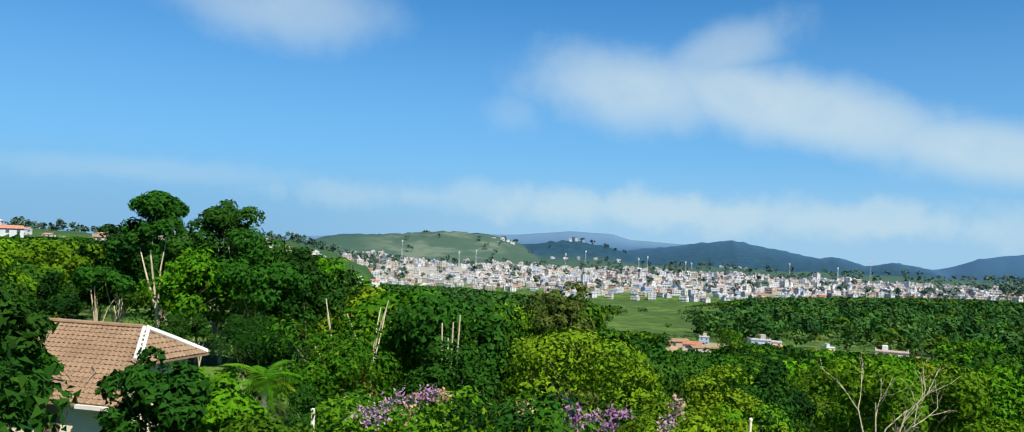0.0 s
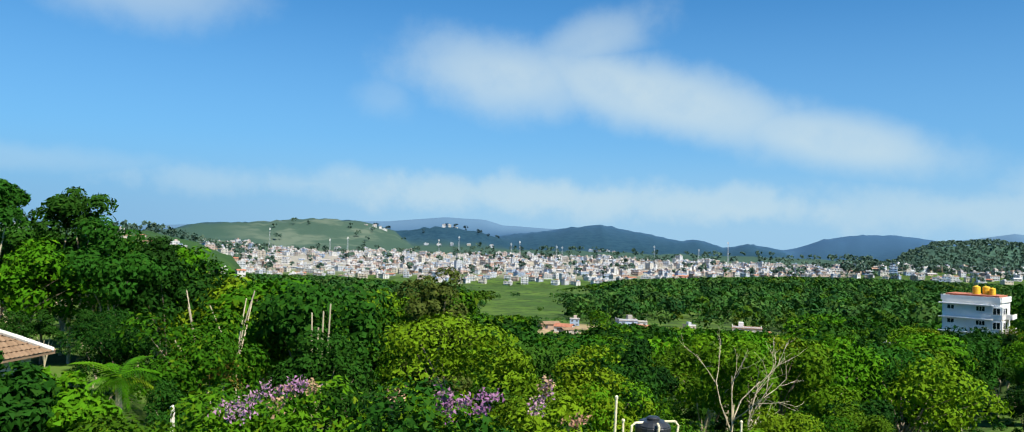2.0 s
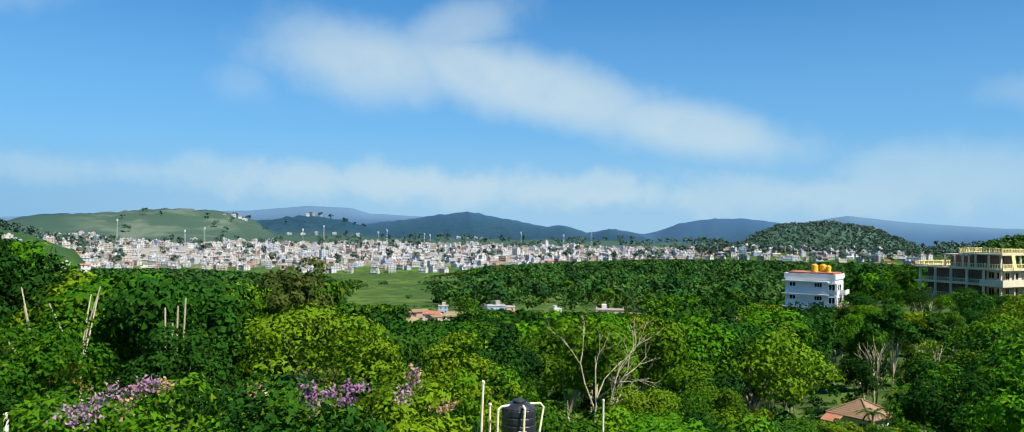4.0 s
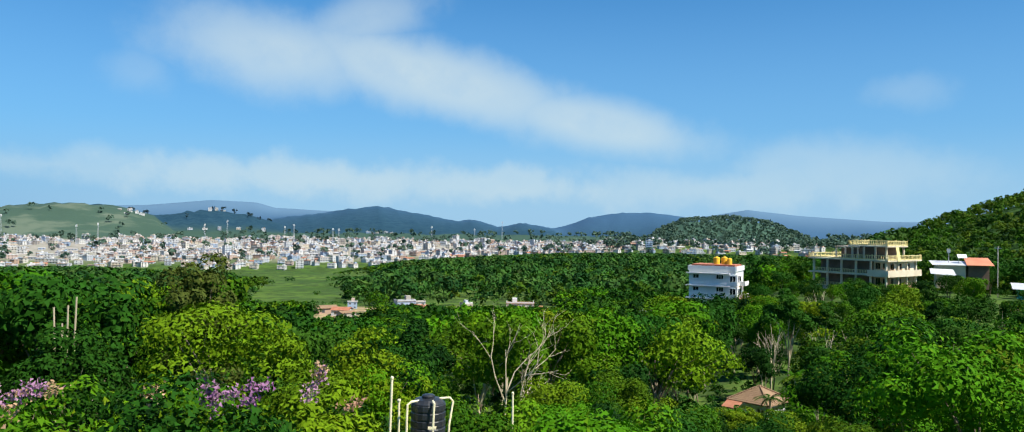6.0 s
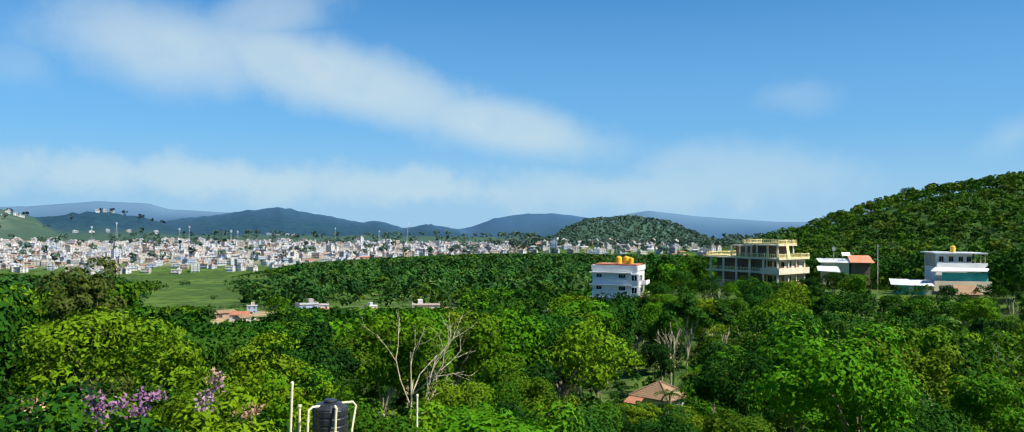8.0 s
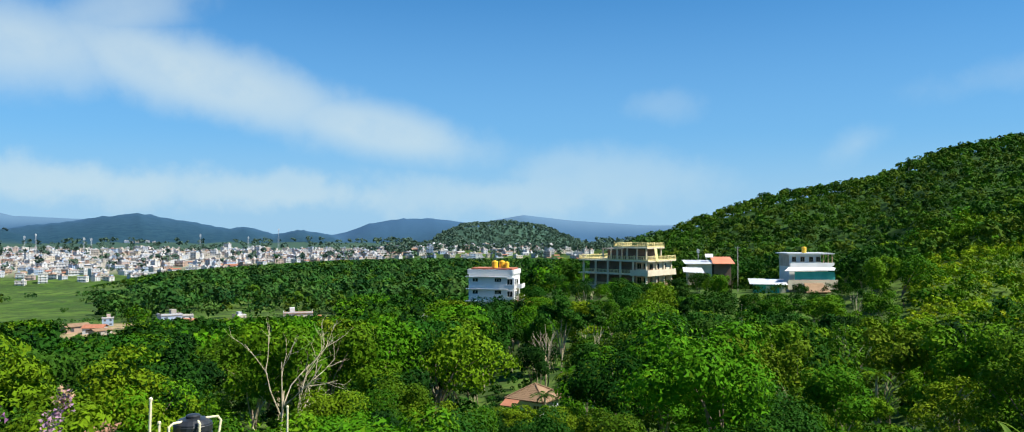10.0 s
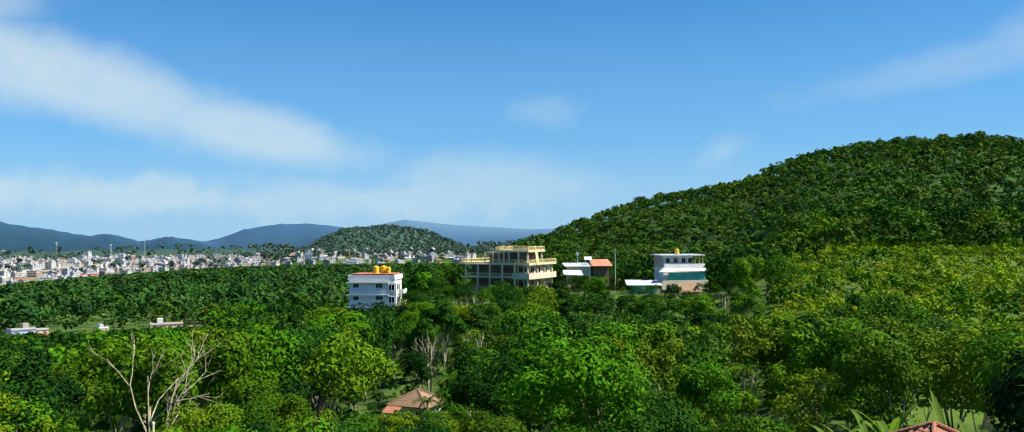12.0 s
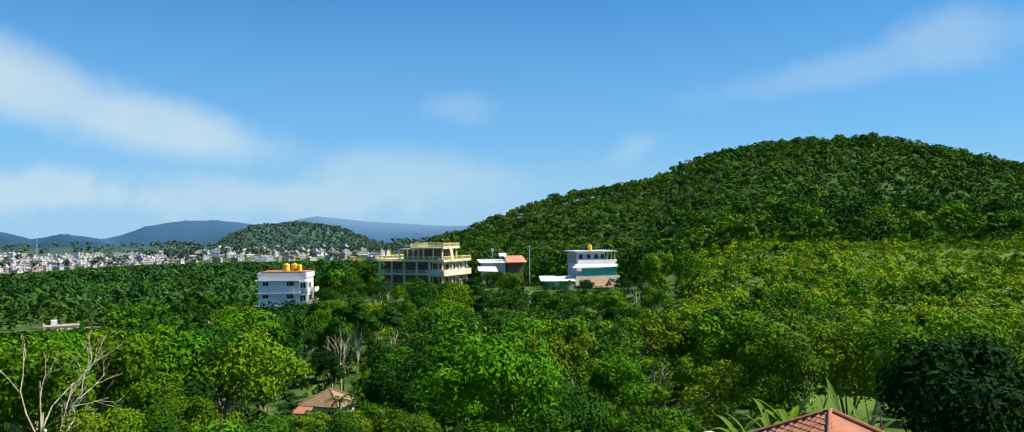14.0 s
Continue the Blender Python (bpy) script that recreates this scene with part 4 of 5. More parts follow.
def tiled_plane(parent, top_left, top_right, low_left, low_right, mat, tile=.26, course=.30, singles=300):
    """Tiles in courses over a four-sided slope; the lowest courses are single tiles, the rest one sheet of tiles."""
    a, b, c, d = (Vector(p) for p in (top_left, top_right, low_left, low_right))
    up = ((a + b) / 2 - (c + d) / 2)
    along = (d - c).normalized()
    normal = along.cross(up).normalized()
    rise = (up - along * up.dot(along))
    n = max(2, int(rise.length / course))
    v, f = tile_shape(tile * .98, course * 1.12)
    me = bpy.data.meshes.new("tile")
    me.from_pydata(v, [], f)
    me.materials.append(mat)
    turn = Matrix((along, rise.normalized(), normal)).transposed().to_4x4()
    rest_v, rest_f, count = [], [], 0
    for j in range(n):
        p, q = c + (a - c) * j / n, d + (b - d) * j / n
        m = max(1, int(round((q - p).length / tile)))
        for i in range(m):
            at = p + (q - p) * (i + .5) / m + normal * (.03 + random.uniform(0, .012))
            if count < singles:
                ob = new("tile", me)
                ob.parent = parent
                ob.matrix_basis = Matrix.Translation(at) @ turn @ Matrix.Rotation(random.uniform(-.03, .03), 4, "Z")
                count += 1
            else:
                k = len(rest_v)
                rest_v += [tuple(at + turn.to_3x3() @ Vector(w)) for w in v]
                rest_f += [[x + k for x in s] for s in f]
    if rest_v:
        tagged(part("tiles", (rest_v, rest_f), mat, parent), kind="stuff")


def ridge_cap(parent, a, b, mat, name="ridge_cap", radius=.11):
    part(name, pipe([a, (Vector(a) + Vector(b)) / 2 + Vector((0, 0, .02)), b], radius, 8), mat, parent)


def left_house():
    at = Matrix.Translation(polar(-24.0, 38.0, -4.17)) @ Matrix.Rotation(radians(-12.4), 4, "Z")
    h = thing("house", at, "old house with a weathered clay-tiled hip roof and cream walls", "house")
    apex, left = (0, 0, 0), (-11, 0, 0)
    hip, far = (1.23, -2.19, -1.17), (1.75, 2.19, -1.17)
    eave_r, eave_l = (2.46, -4.38, -2.35), (-11, -4.38, -2.35)
    roof = part("roof", slabbed([left, apex, eave_r, eave_l], [(0, 3, 2, 1)], .1), TILE, h)
    side = part("roof", slabbed([apex, far, hip], [(0, 2, 1)], .1), TILE, h)
    part("roof", slabbed([left, apex, far, (-11, 2.19, -1.17)], [(0, 1, 2, 3)], .1), TILE, h)
    tiled_plane(roof, left, apex, eave_l, eave_r, TILE, .25, .29, 300)
    tiled_plane(side, (0, .05, -.02), (.02, .1, -.02), hip, far, TILE, .25, .27, 200)
    part("hip_cap", plus(pipe([(0, 0, .06), (1.1, -1.95, -.98)], .075), pipe([(.22, .02, .05), (1.32, -1.9, -1.0)], .075)), LIME, h, "two limewashed hip ribs")
    for k in range(7):
        f = (k + .6) / 7.4
        part("rung", pipe([(1.1 * f, -1.95 * f, .06 - 1.04 * f), (.22 + 1.1 * f, .02 - 1.92 * f, .05 - 1.05 * f)], .05, 6), LIME, h)
    ridge_cap(h, (.1, 0, .05), (1.7, 2.1, -1.1), LIME)
    ridge_cap(h, (-11, 0, .05), (0, 0, .06), TILE)
    part("wall", boxes((-10.6, .9, -1.9, 1.9, -5.6, -1.35)), CREAM, h)
    part("veranda_wall", boxes((-10.6, 1.9, -3.9, -3.7, -5.6, -2.25)), CREAM, h)
    part("side_wall", ([(1.9, -3.9, -5.6), (1.1, -1.9, -5.6), (1.1, -1.9, -1.2), (1.9, -3.9, -2.25), (1.7, -3.9, -5.6), (.9, -1.9, -5.6), (.9, -1.9, -1.2), (1.7, -3.9, -2.25)],
                       [(0, 1, 2, 3), (7, 6, 5, 4), (0, 3, 7, 4), (1, 5, 6, 2), (3, 2, 6, 7)]), CREAM, h)
    # dark panel laid on the wall, standing in for the shade inside
    part("doorway", boxes((-1.6, -.5, -3.93, -3.905, -5.2, -2.6)), DARK_WALL, h)
    part("gutter", boxes((.6, 2.5, -4.52, -4.38, -2.5, -2.36)), LIME, h)
    part("gutter", boxes((-3.4, -1.0, -4.52, -4.38, -2.5, -2.36)), LIME, h)
    part("fallen_branch", pipe([(-.3, -2.6, -1.25), (.1, -2.9, -1.4), (.2, -3.5, -1.75)], .03), BARK, h)


def pyramid_house(name, at, half, rise, mat, tile_mat, label, wall, singles=150, eaves=3.0):
    h = thing(name, at, label, "house")
    top = (0, 0, 0)
    c = [(-half, -half, -rise), (half, -half, -rise), (half, half, -rise), (-half, half, -rise)]
    part("roof", slabbed([top, *c], [(0, 1, 2), (0, 2, 3), (0, 3, 4), (0, 4, 1)], .12), mat, h)
    for i in range(4):
        a, b = c[i], c[(i + 1) % 4]
        if i in (0, 3):
            f = part("roof_face", slabbed([(0, 0, .002), (a[0], a[1], a[2] + .004), (b[0], b[1], b[2] + .004)], [(0, 1, 2)], .05), mat, h)
            tiled_plane(f, (0, 0, .01), (0, 0, .01), a, b, tile_mat, .27, .31, singles)
        ridge_cap(h, (0, 0, .05), (a[0], a[1], a[2] + .05), tile_mat, "hip_cap", .10)
    part("wall", boxes((-half + .6, half - .6, -half + .6, half - .6, -rise - eaves, -rise + .1)), wall, h)
    return h


white_house()
yellow_house()
sheds()
teal_house()
left_house()
hut = pyramid_house("house", stand(41.8, 100, -18.9, 30), 2.7, 1.6, TILE, TILE, "small house with a tan tiled roof and pale blue walls", PALE_BLUE, 120)
part("lower_roof", slabbed([(-2.6, -2.7, -1.62), (-.6, -2.7, -1.62), (-.6, -4.0, -2.2), (-2.6, -4.0, -2.2)], [(0, 3, 2, 1)], .1), TILE_RED, hut)
for x in (.1, 1.4):
    window(hut, x, -3.2, .8, 1.0, -2.1, WHITE_PAINT)
near_house = pyramid_house("house", stand(75.9, 40, -8.35, 47), 4.4, 2.5, TILE_RED, TILE_RED, "house with a red clay-tiled pyramid roof among banana plants", CREAM, 300)
part("eave_sheet", slabbed([(-6.4, -4.3, -2.35), (-3.6, -4.3, -2.3), (-3.6, -2.0, -2.1), (-6.4, -2.0, -2.15)], [(0, 1, 2, 3)], .05), SHEET, near_house, "strip of pale metal sheet")


# ---- black tank, posts ----
def black_tank():
    at = stand(19.35, 22.0, -5.98)
    ground = level(19.35, 22.0) + 5.98
    t = water_tank(at, TANK_BLACK, "black ribbed plastic water tank with cream pipes", .47, 1.22)
    for k, pts in enumerate(([(-.78, -.1, 1.15), (-.78, -.1, ground)], [(-.25, -.2, 1.18), (-.45, -.3, 1.18), (-.55, -.34, 1.10), (-.56, -.36, .7), (-.62, -.36, ground)],
                             [(.12, -.42, 1.22), (.16, -.56, 1.18), (.14, -.58, .8), (.08, -.58, ground)], [(.3, .0, 1.2), (.58, .0, 1.22), (.66, .0, 1.12), (.56, -.1, .5), (.48, -.14, -1.2)])):
        part("pipe", pipe(pts, .032), PIPE, t)
    part("valve", boxes((.0, .22, -.62, -.54, .52, .58)), PIPE, t)
    part("cap", turned([(.04, 1.14), (.05, 1.17), (.04, 1.21), (.01, 1.22)], 8, -.78, -.1), PIPE, t)
    s = thing("tank_stand", stand(19.35, 22.0, -5.99), "concrete stand under the black water tank", "stand")
    part("platform", boxes((-.7, .7, -.7, .7, -.2, 0)), CONCRETE, s)
    for x in (-.55, .55):
        for y in (-.55, .55):
            part("leg", boxes((x - .1, x + .1, y - .1, y + .1, ground - .3, -.2)), CONCRETE, s)


def post(az, r, top, mat, label, radius=.05, lean=.0):
    z = level(az, r)
    t = thing("post", stand(az, r, z), label, "post")
    part("shaft", pipe([(-lean, 0, -.2), (0, 0, (top - z) / 2), (lean, 0, top - z)], radius, 8), mat, t)
    part("top", turned([(radius * 1.25, top - z - .03), (radius * 1.3, top - z + .02), (radius * .6, top - z + .05)], 8, lean), mat, t)


black_tank()
post(16.6, 21.5, 21.5 * math.tan(radians(-10.86)), PIPE, "slender cream pipe standing among the shrubs", .035, .08)
post(-13.1, 24, 24 * math.tan(radians(-11.6)), POST, "whitewashed post among the shrubs", .06)
post(25.2, 26, 26 * math.tan(radians(-11.9)), PIPE, "slender cream pipe standing among the shrubs", .035)


# ---- landmark trees ----
def lone_tree(az, r, foot, top, width, base, leaf, label, seed, count=5000, size=.26, bark=None, lumps=22, name="tree", flat=.75):
    z = level(az, r)
    h = top - z
    ob = tree_model(name, h, width, base, count, lumps, size, seed, leaf, bark or BARK_PALE, flat, 4)
    ob.matrix_basis = Matrix.Translation(polar(az, r, z - .1))
    return tagged(ob, label, "tree")


def el(r, degrees):
    return r * math.tan(radians(degrees))


lone_tree(-23.2, 72, 0, el(72, 2.7), 5.4, 7.4, LEAF_DARK, "tall tree with a high dark crown on pale bare trunks", 301, 7000, .24, lumps=26)
lone_tree(-19.3, 74, 0, el(74, 2.3), 6.0, 6.6, LEAF_DARK, "tall tree with an open dark crown on a pale trunk", 302, 5600, .24, lumps=22)
lone_tree(-21.6, 80, 0, el(80, .2), 6.5, 3.0, LEAF_DARK, "dense dark green tree below the tall ones", 303)
lone_tree(-16.8, 70, 0, el(70, .6), 7.0, 3.5, LEAF_DARK, "broad dark green tree on the slope", 304)
lone_tree(-14.6, 78, 0, el(78, -.6), 6.0, 3.0, LEAF_DARK, "dark green tree on the slope", 305)
lone_tree(-26.4, 84, 0, el(84, .4), 6.0, 3.0, LEAF_DARK, "dense dark green tree behind the tiled house", 306)
lone_tree(-31.0, 30, 0, el(30, -5.2), 3.0, 1.6, LEAF_DARK, "dark leafy tree in front of the tiled house", 307, 3600, .2, BARK)
lone_tree(-33.0, 27, 0, el(27, -3.6), 3.2, 1.2, LEAF_DARK, "dark leafy tree in front of the tiled house", 308, 3600, .2, BARK)
lone_tree(-22.4, 27, 0, el(27, -7.3), 2.9, .4, LEAF_DARK, "rounded green bush before the house", 309, 4200, .17, BARK)
lone_tree(-18.8, 27, 0, el(27, -8.9), 3.2, .4, LEAF, "bright green bush before the house", 310, 4200, .17, BARK)
lone_tree(3.0, 60, 0, el(60, -2.2), 5.6, 3.0, LEAF_BROWN, "feathery dark bronze-green tree rising over the woods", 311, 6500, .21, BARK, 26)
# the deep shade of these two comes from the dark leaf colour itself
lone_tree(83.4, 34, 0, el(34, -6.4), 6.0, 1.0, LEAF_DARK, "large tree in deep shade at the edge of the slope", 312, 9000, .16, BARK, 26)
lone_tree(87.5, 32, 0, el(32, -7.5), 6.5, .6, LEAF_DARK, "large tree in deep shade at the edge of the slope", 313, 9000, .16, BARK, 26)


def bare_tree(az, r, top, spread, label, seed, mat, stems=3, depth=3, foot=None, name="bare_tree", thin=.10):
    g = np.random.default_rng(seed)
    z = level(az, r) if foot is None else foot
    root = thing(name, stand(az, r, z), label, "tree")
    h = top - z

    def grow(p, d, length, rad, level, pieces):
        q = p + d * length * .5 + g.normal(0, length * .04, 3)
        e = p + d * length
        pieces.append(limb([p, q, e], rad, rad * .55, 6 if level == 0 else 5))
        if level < depth:
            for k in range(2 if level else 4):
                n = d + g.normal(0, .5, 3) * [spread, spread, .5] + [0, 0, .08]
                grow(p + d * length * g.uniform(.55, 1.0), n / np.linalg.norm(n), length * g.uniform(.5, .8), rad * .55, level + 1, pieces)
    for s in range(stems):
        d = np.array([g.normal(0, .2 * spread), g.normal(0, .2 * spread), 1.0])
        pieces = []
        grow(np.array([g.normal(0, .25), g.normal(0, .25), -.3]), d / np.linalg.norm(d), h * .46, thin, 0, pieces)
        v, f = joined(pieces)
        v = v * [1, 1, h / v[:, 2].max()]
        part("limb", (v, f), mat, root)
    return root


bare_tree(24.7, 62, el(62, -6.1), 1.0, "leafless tree with pale spreading branches", 21, BARK_PALE, 2, 4, thin=.11)
bare_tree(-10.0, 58, el(58, -4.1), .8, "dead pale trunk with a few short branches", 22, BARK_PALE, 2, 1, thin=.13)
bare_tree(42.6, 120, el(120, -7.2), .8, "leafless pale tree in the woods", 23, BARK_PALE, 2, 3, thin=.12)
bare_tree(47.0, 112, el(112, -6.8), .8, "leafless pale tree in the woods", 24, BARK_PALE, 2, 3, thin=.12)
bare_tree(62.5, 95, el(95, -6.4), .7, "leafless pale tree in the woods", 25, BARK_PALE, 2, 3, thin=.10)
g = np.random.default_rng(88)
for i in range(11):
    az, r = 29 + 3.4 * i + g.uniform(-1, 1), g.uniform(100, 165)
    bare_tree(az, r, level(az, r) + g.uniform(8, 11), .5, "slender pale trunk standing among the trees", 900 + i, BARK_PALE, 1, 2, thin=.14)
for i, (az, top) in enumerate(((-4.5, -5.6), (-4.15, -6.6), (-3.95, -5.5), (-3.6, -5.0))):
    z = level(az, 52)
    t = thing("pollard", stand(az, 52, z), "bare pollarded pale trunk", "tree", "pollarded trunks")
    part("trunk", limb([(0, 0, -.3), (.06, 0, (el(52, top) - z) * .5), (.03 + .1 * (i - 1), 0, el(52, top) - z)], .085, .05, 7), BARK_PALE, t)


def frond(length, width, droop, n=9, fold=.25):
    """One long blade, arching down: vertices and faces."""
    v, f = [], []
    for i in range(n):
        s = i / (n - 1)
        w = width * math.sin(math.pi * min(1, .12 + s * .88)) * .5
        x, z = length * s * (1 - .25 * droop * s), length * (.9 * s - droop * s * s)
        v += [(x, -w, z + fold * w), (x, 0, z), (x, w, z + fold * w)]
    for i in range(n - 1):
        a = 3 * i
        f += [[a, a + 1, a + 4, a + 3], [a + 1, a + 2, a + 5, a + 4]]
    return v, f


def banana(az, r, tall, seed, count=7):
    g = np.random.default_rng(seed)
    t = thing("banana_plant", stand(az, r, level(az, r)), "banana plant with long arching green leaves", "plant", "banana plants")
    part("stem", cylinder(.13, -.2, tall * .55, sides=9, r1=.08), BANANA, t)
    for k in range(count):
        m = Matrix.Translation((0, 0, tall * .52)) @ Matrix.Rotation(k * 2.4 + g.uniform(-.3, .3), 4, "Z") @ Matrix.Rotation(g.uniform(-.6, .25), 4, "Y")
        part("leaf", frond(g.uniform(.4, .58) * tall, g.uniform(.3, .45), g.uniform(.3, .9)), BANANA, t, at=m)


def palm(az, r, top, seed, leaf, label):
    g = np.random.default_rng(seed)
    z = level(az, r)
    h = top - z
    t = thing("palm", stand(az, r, z), label, "palm")
    part("trunk", limb([(0, 0, -.3), (.2, 0, h * .4), (.1, 0, h * .8)], .16, .11, 8), BARK_PALE, t)
    for k in range(14):
        m = Matrix.Translation((.1, 0, h * .8)) @ Matrix.Rotation(k * 2.4, 4, "Z") @ Matrix.Rotation(g.uniform(-.7, .5), 4, "Y")
        length, v, f = g.uniform(1.2, 1.8), [], []
        for i in range(16):
            s = (i + 1) / 16
            p = np.array([length * s, 0, length * (.45 * s - .7 * s * s)])
            for side in (-1, 1):
                q = p + np.array([.25, side * .55 * (1.1 - s * .7), -.25])
                n = len(v)
                v += [p + [-.03, 0, 0], p + [.05, 0, 0], q]
                f.append([n, n + 1, n + 2])
        part("frond", (v, f), leaf, t, at=m)


for i, (az, r, tall) in enumerate(((-18.6, 24.0, 3.4), (-16.0, 23.0, 3.1), (72.2, 43, 5.2), (73.4, 46, 5.4), (76.6, 45, 5.4), (78.2, 43, 5.0), (71.0, 41, 4.6), (70.2, 44, 4.6))):
    banana(az, r, tall, 400 + i)
palm(-16.6, 36, el(36, -8.4), 420, LEAF, "small palm with green fronds")
palm(-10.3, 48, el(48, -7.6), 421, STRAW, "small palm with dry yellow fronds")
palm(44.0, 92, el(92, -9.0), 422, LEAF, "palm among the trees")
palm(42.4, 95, el(95, -11.0), 423, LEAF_DARK, "palm beside the small house")
palm(64.2, 78, el(78, -7.8), 424, LEAF_LIGHT, "palm among the trees")


# ---- bougainvillea ----
def bougainvillea(az, r, top, width, seed, sprays):
    z = level(az, r)
    ob = tree_model("bougainvillea", top - z, width, .3, 5600, 26, .13, seed, LEAF_LIGHT, BARK, .8)
    ob.matrix_basis = Matrix.Translation(polar(az, r, z - .1))
    tagged(ob, "large bougainvillea shrub with sprays of mauve bracts", "shrub", "bougainvillea shrubs")
    g = np.random.default_rng(seed + 5)
    for saz, sel, long, pale in sprays:
        p = polar(saz, r - width * .42, el(r - width * .42, sel)) - ob.matrix_basis.translation
        n = 85
        s = g.uniform(0, 1, n)
        d = np.array([math.cos(radians(pale[1])), -.25, math.sin(radians(pale[1]))])
        pts = np.array(p) + s[:, None] * d * long + g.normal(0, .085, (n, 3)) * [1.2, 1, 1]
        spray = part("flower_spray", leaves(pts, g.normal(0, 1, (n, 3)), .075, seed + 9, long=1.2), FLOWER_PEACH if pale[0] else FLOWER, ob, "mauve bracts" if not pale[0] else "faded peach bracts")
        tagged(spray, kind="stuff")


bougainvillea(-6.5, 21, el(21, -10.3), 4.6, 501, [(-10.3, -11.9, .6, (0, 20)), (-8.6, -11.5, .7, (0, 35)), (-7.0, -10.9, .8, (0, 20)), (-6.2, -10.7, .5, (0, 15)), (-6.9, -12.2, .7, (1, 60)), (-5.2, -10.6, .4, (1, 10)), (-9.6, -12.3, .5, (0, 10))])
bougainvillea(-1.2, 22, el(22, -9.7), 5.0, 502, [(1.3, -11.6, .3, (1, 70))])
bougainvillea(6.0, 21, el(21, -10.6), 4.4, 503, [(5.6, -11.6, .35, (0, 10)), (7.3, -11.2, .45, (0, 0)), (6.9, -12.0, .3, (0, 0)), (5.2, -12.6, .7, (0, 110)), (4.9, -11.9, .3, (0, 80))])
bougainvillea(11.8, 22, el(22, -10.9), 3.0, 504, [(11.6, -11.5, .55, (0, 70)), (11.9, -10.9, .4, (1, 90)), (11.3, -12.3, .5, (0, 100)), (13.4, -12.8, .5, (1, 20))])


# ---- far houses ----
def town_house(w, d, storeys, pitched, seed):
    """A small town house: walls, roof, windows."""
    g = np.random.default_rng(seed)
    h = new("town_house")
    H = 3.1 * storeys
    part("wall", boxes((-w / 2, w / 2, -d / 2, d / 2, -4, H)), TOWN_WALL, h)
    if pitched:
        part("roof", slabbed([(-w / 2 - .5, -d / 2 - .5, H), (w / 2 + .5, -d / 2 - .5, H), (w / 2 + .5, 0, H + d * .16), (-w / 2 - .5, 0, H + d * .16), (w / 2 + .5, d / 2 + .5, H), (-w / 2 - .5, d / 2 + .5, H)],
                             [(0, 1, 2, 3), (3, 2, 4, 5)], .15), TILE if seed % 2 else TILE_RED, h)
    else:
        part("roof", boxes((-w / 2 - .4, w / 2 + .4, -d / 2 - .4, d / 2 + .4, H, H + .25)), TOWN_ROOF, h)
        part("parapet", boxes((-w / 2, w / 2, -d / 2, -d / 2 + .2, H + .25, H + 1.0), (-w / 2, -w / 2 + .2, -d / 2 + .2, d / 2, H + .25, H + 1.0), (w / 2 - .2, w / 2, -d / 2 + .2, d / 2, H + .25, H + 1.0)), TOWN_WALL, h)
        x = g.uniform(-w / 2 + 2, w / 2 - 2)
        part("stair_tower", boxes((x - 1.4, x + 1.4, 0, d / 2 - .3, H + .25, H + 2.7)), TOWN_WALL, h)
    n = max(2, int(w / 4))
    for s in range(storeys):
        for i in range(n):
            x = -w / 2 + w * (i + .5) / n
            part("window", boxes((x - .75, x + .75, -d / 2 - .04, -d / 2 + .02, s * 3.1 + .9, s * 3.1 + 2.3)), TOWN_GLASS, h)
        part("window", boxes((w / 2 - .02, w / 2 + .04, -1, 1, s * 3.1 + .9, s * 3.1 + 2.3)), TOWN_GLASS, h)
        if s and g.random() < .6:
            part("sunshade", boxes((-w / 2 - .3, w / 2 + .3, -d / 2 - .9, -d / 2, s * 3.1 - .2, s * 3.1 + .0)), TOWN_WALL, h)
    return h


houses = [town_house(w, d, s, p, 600 + i) for i, (w, d, s, p) in enumerate(((9, 8, 1, True), (11, 9, 2, False), (13, 9, 2, False), (9, 9, 3, False), (16, 10, 2, False), (10, 7, 1, True), (12, 10, 3, False), (8, 8, 2, False), (18, 9, 1, True), (11, 10, 4, False)))]
HOUSE_LABELS = ["single-storey town house with a red tiled roof", "two-storey flat-roofed town house", "wide two-storey flat-roofed town house", "narrow three-storey flat-roofed town house",
                "long two-storey town building", "small single-storey house with a red roof", "three-storey flat-roofed town house", "small two-storey flat-roofed town house",
                "long low building with a red sheet roof", "tall four-storey flat-roofed town building"]
used = set()


def settle(az, r, k, turn, sink=0.0, s=1.0, z=None, group="houses of the town"):
    m = Matrix.Translation(rest(az, r, -sink) if z is None else polar(az, r, z)) @ Matrix.Rotation(radians(-az + turn), 4, "Z")
    if k in used:
        ob = copy_thing(houses[k], m)
    else:
        used.add(k)
        ob = houses[k]
        ob.matrix_basis = m
    ob.scale = (s, s, s)
    return tagged(ob, HOUSE_LABELS[k], "house", group)


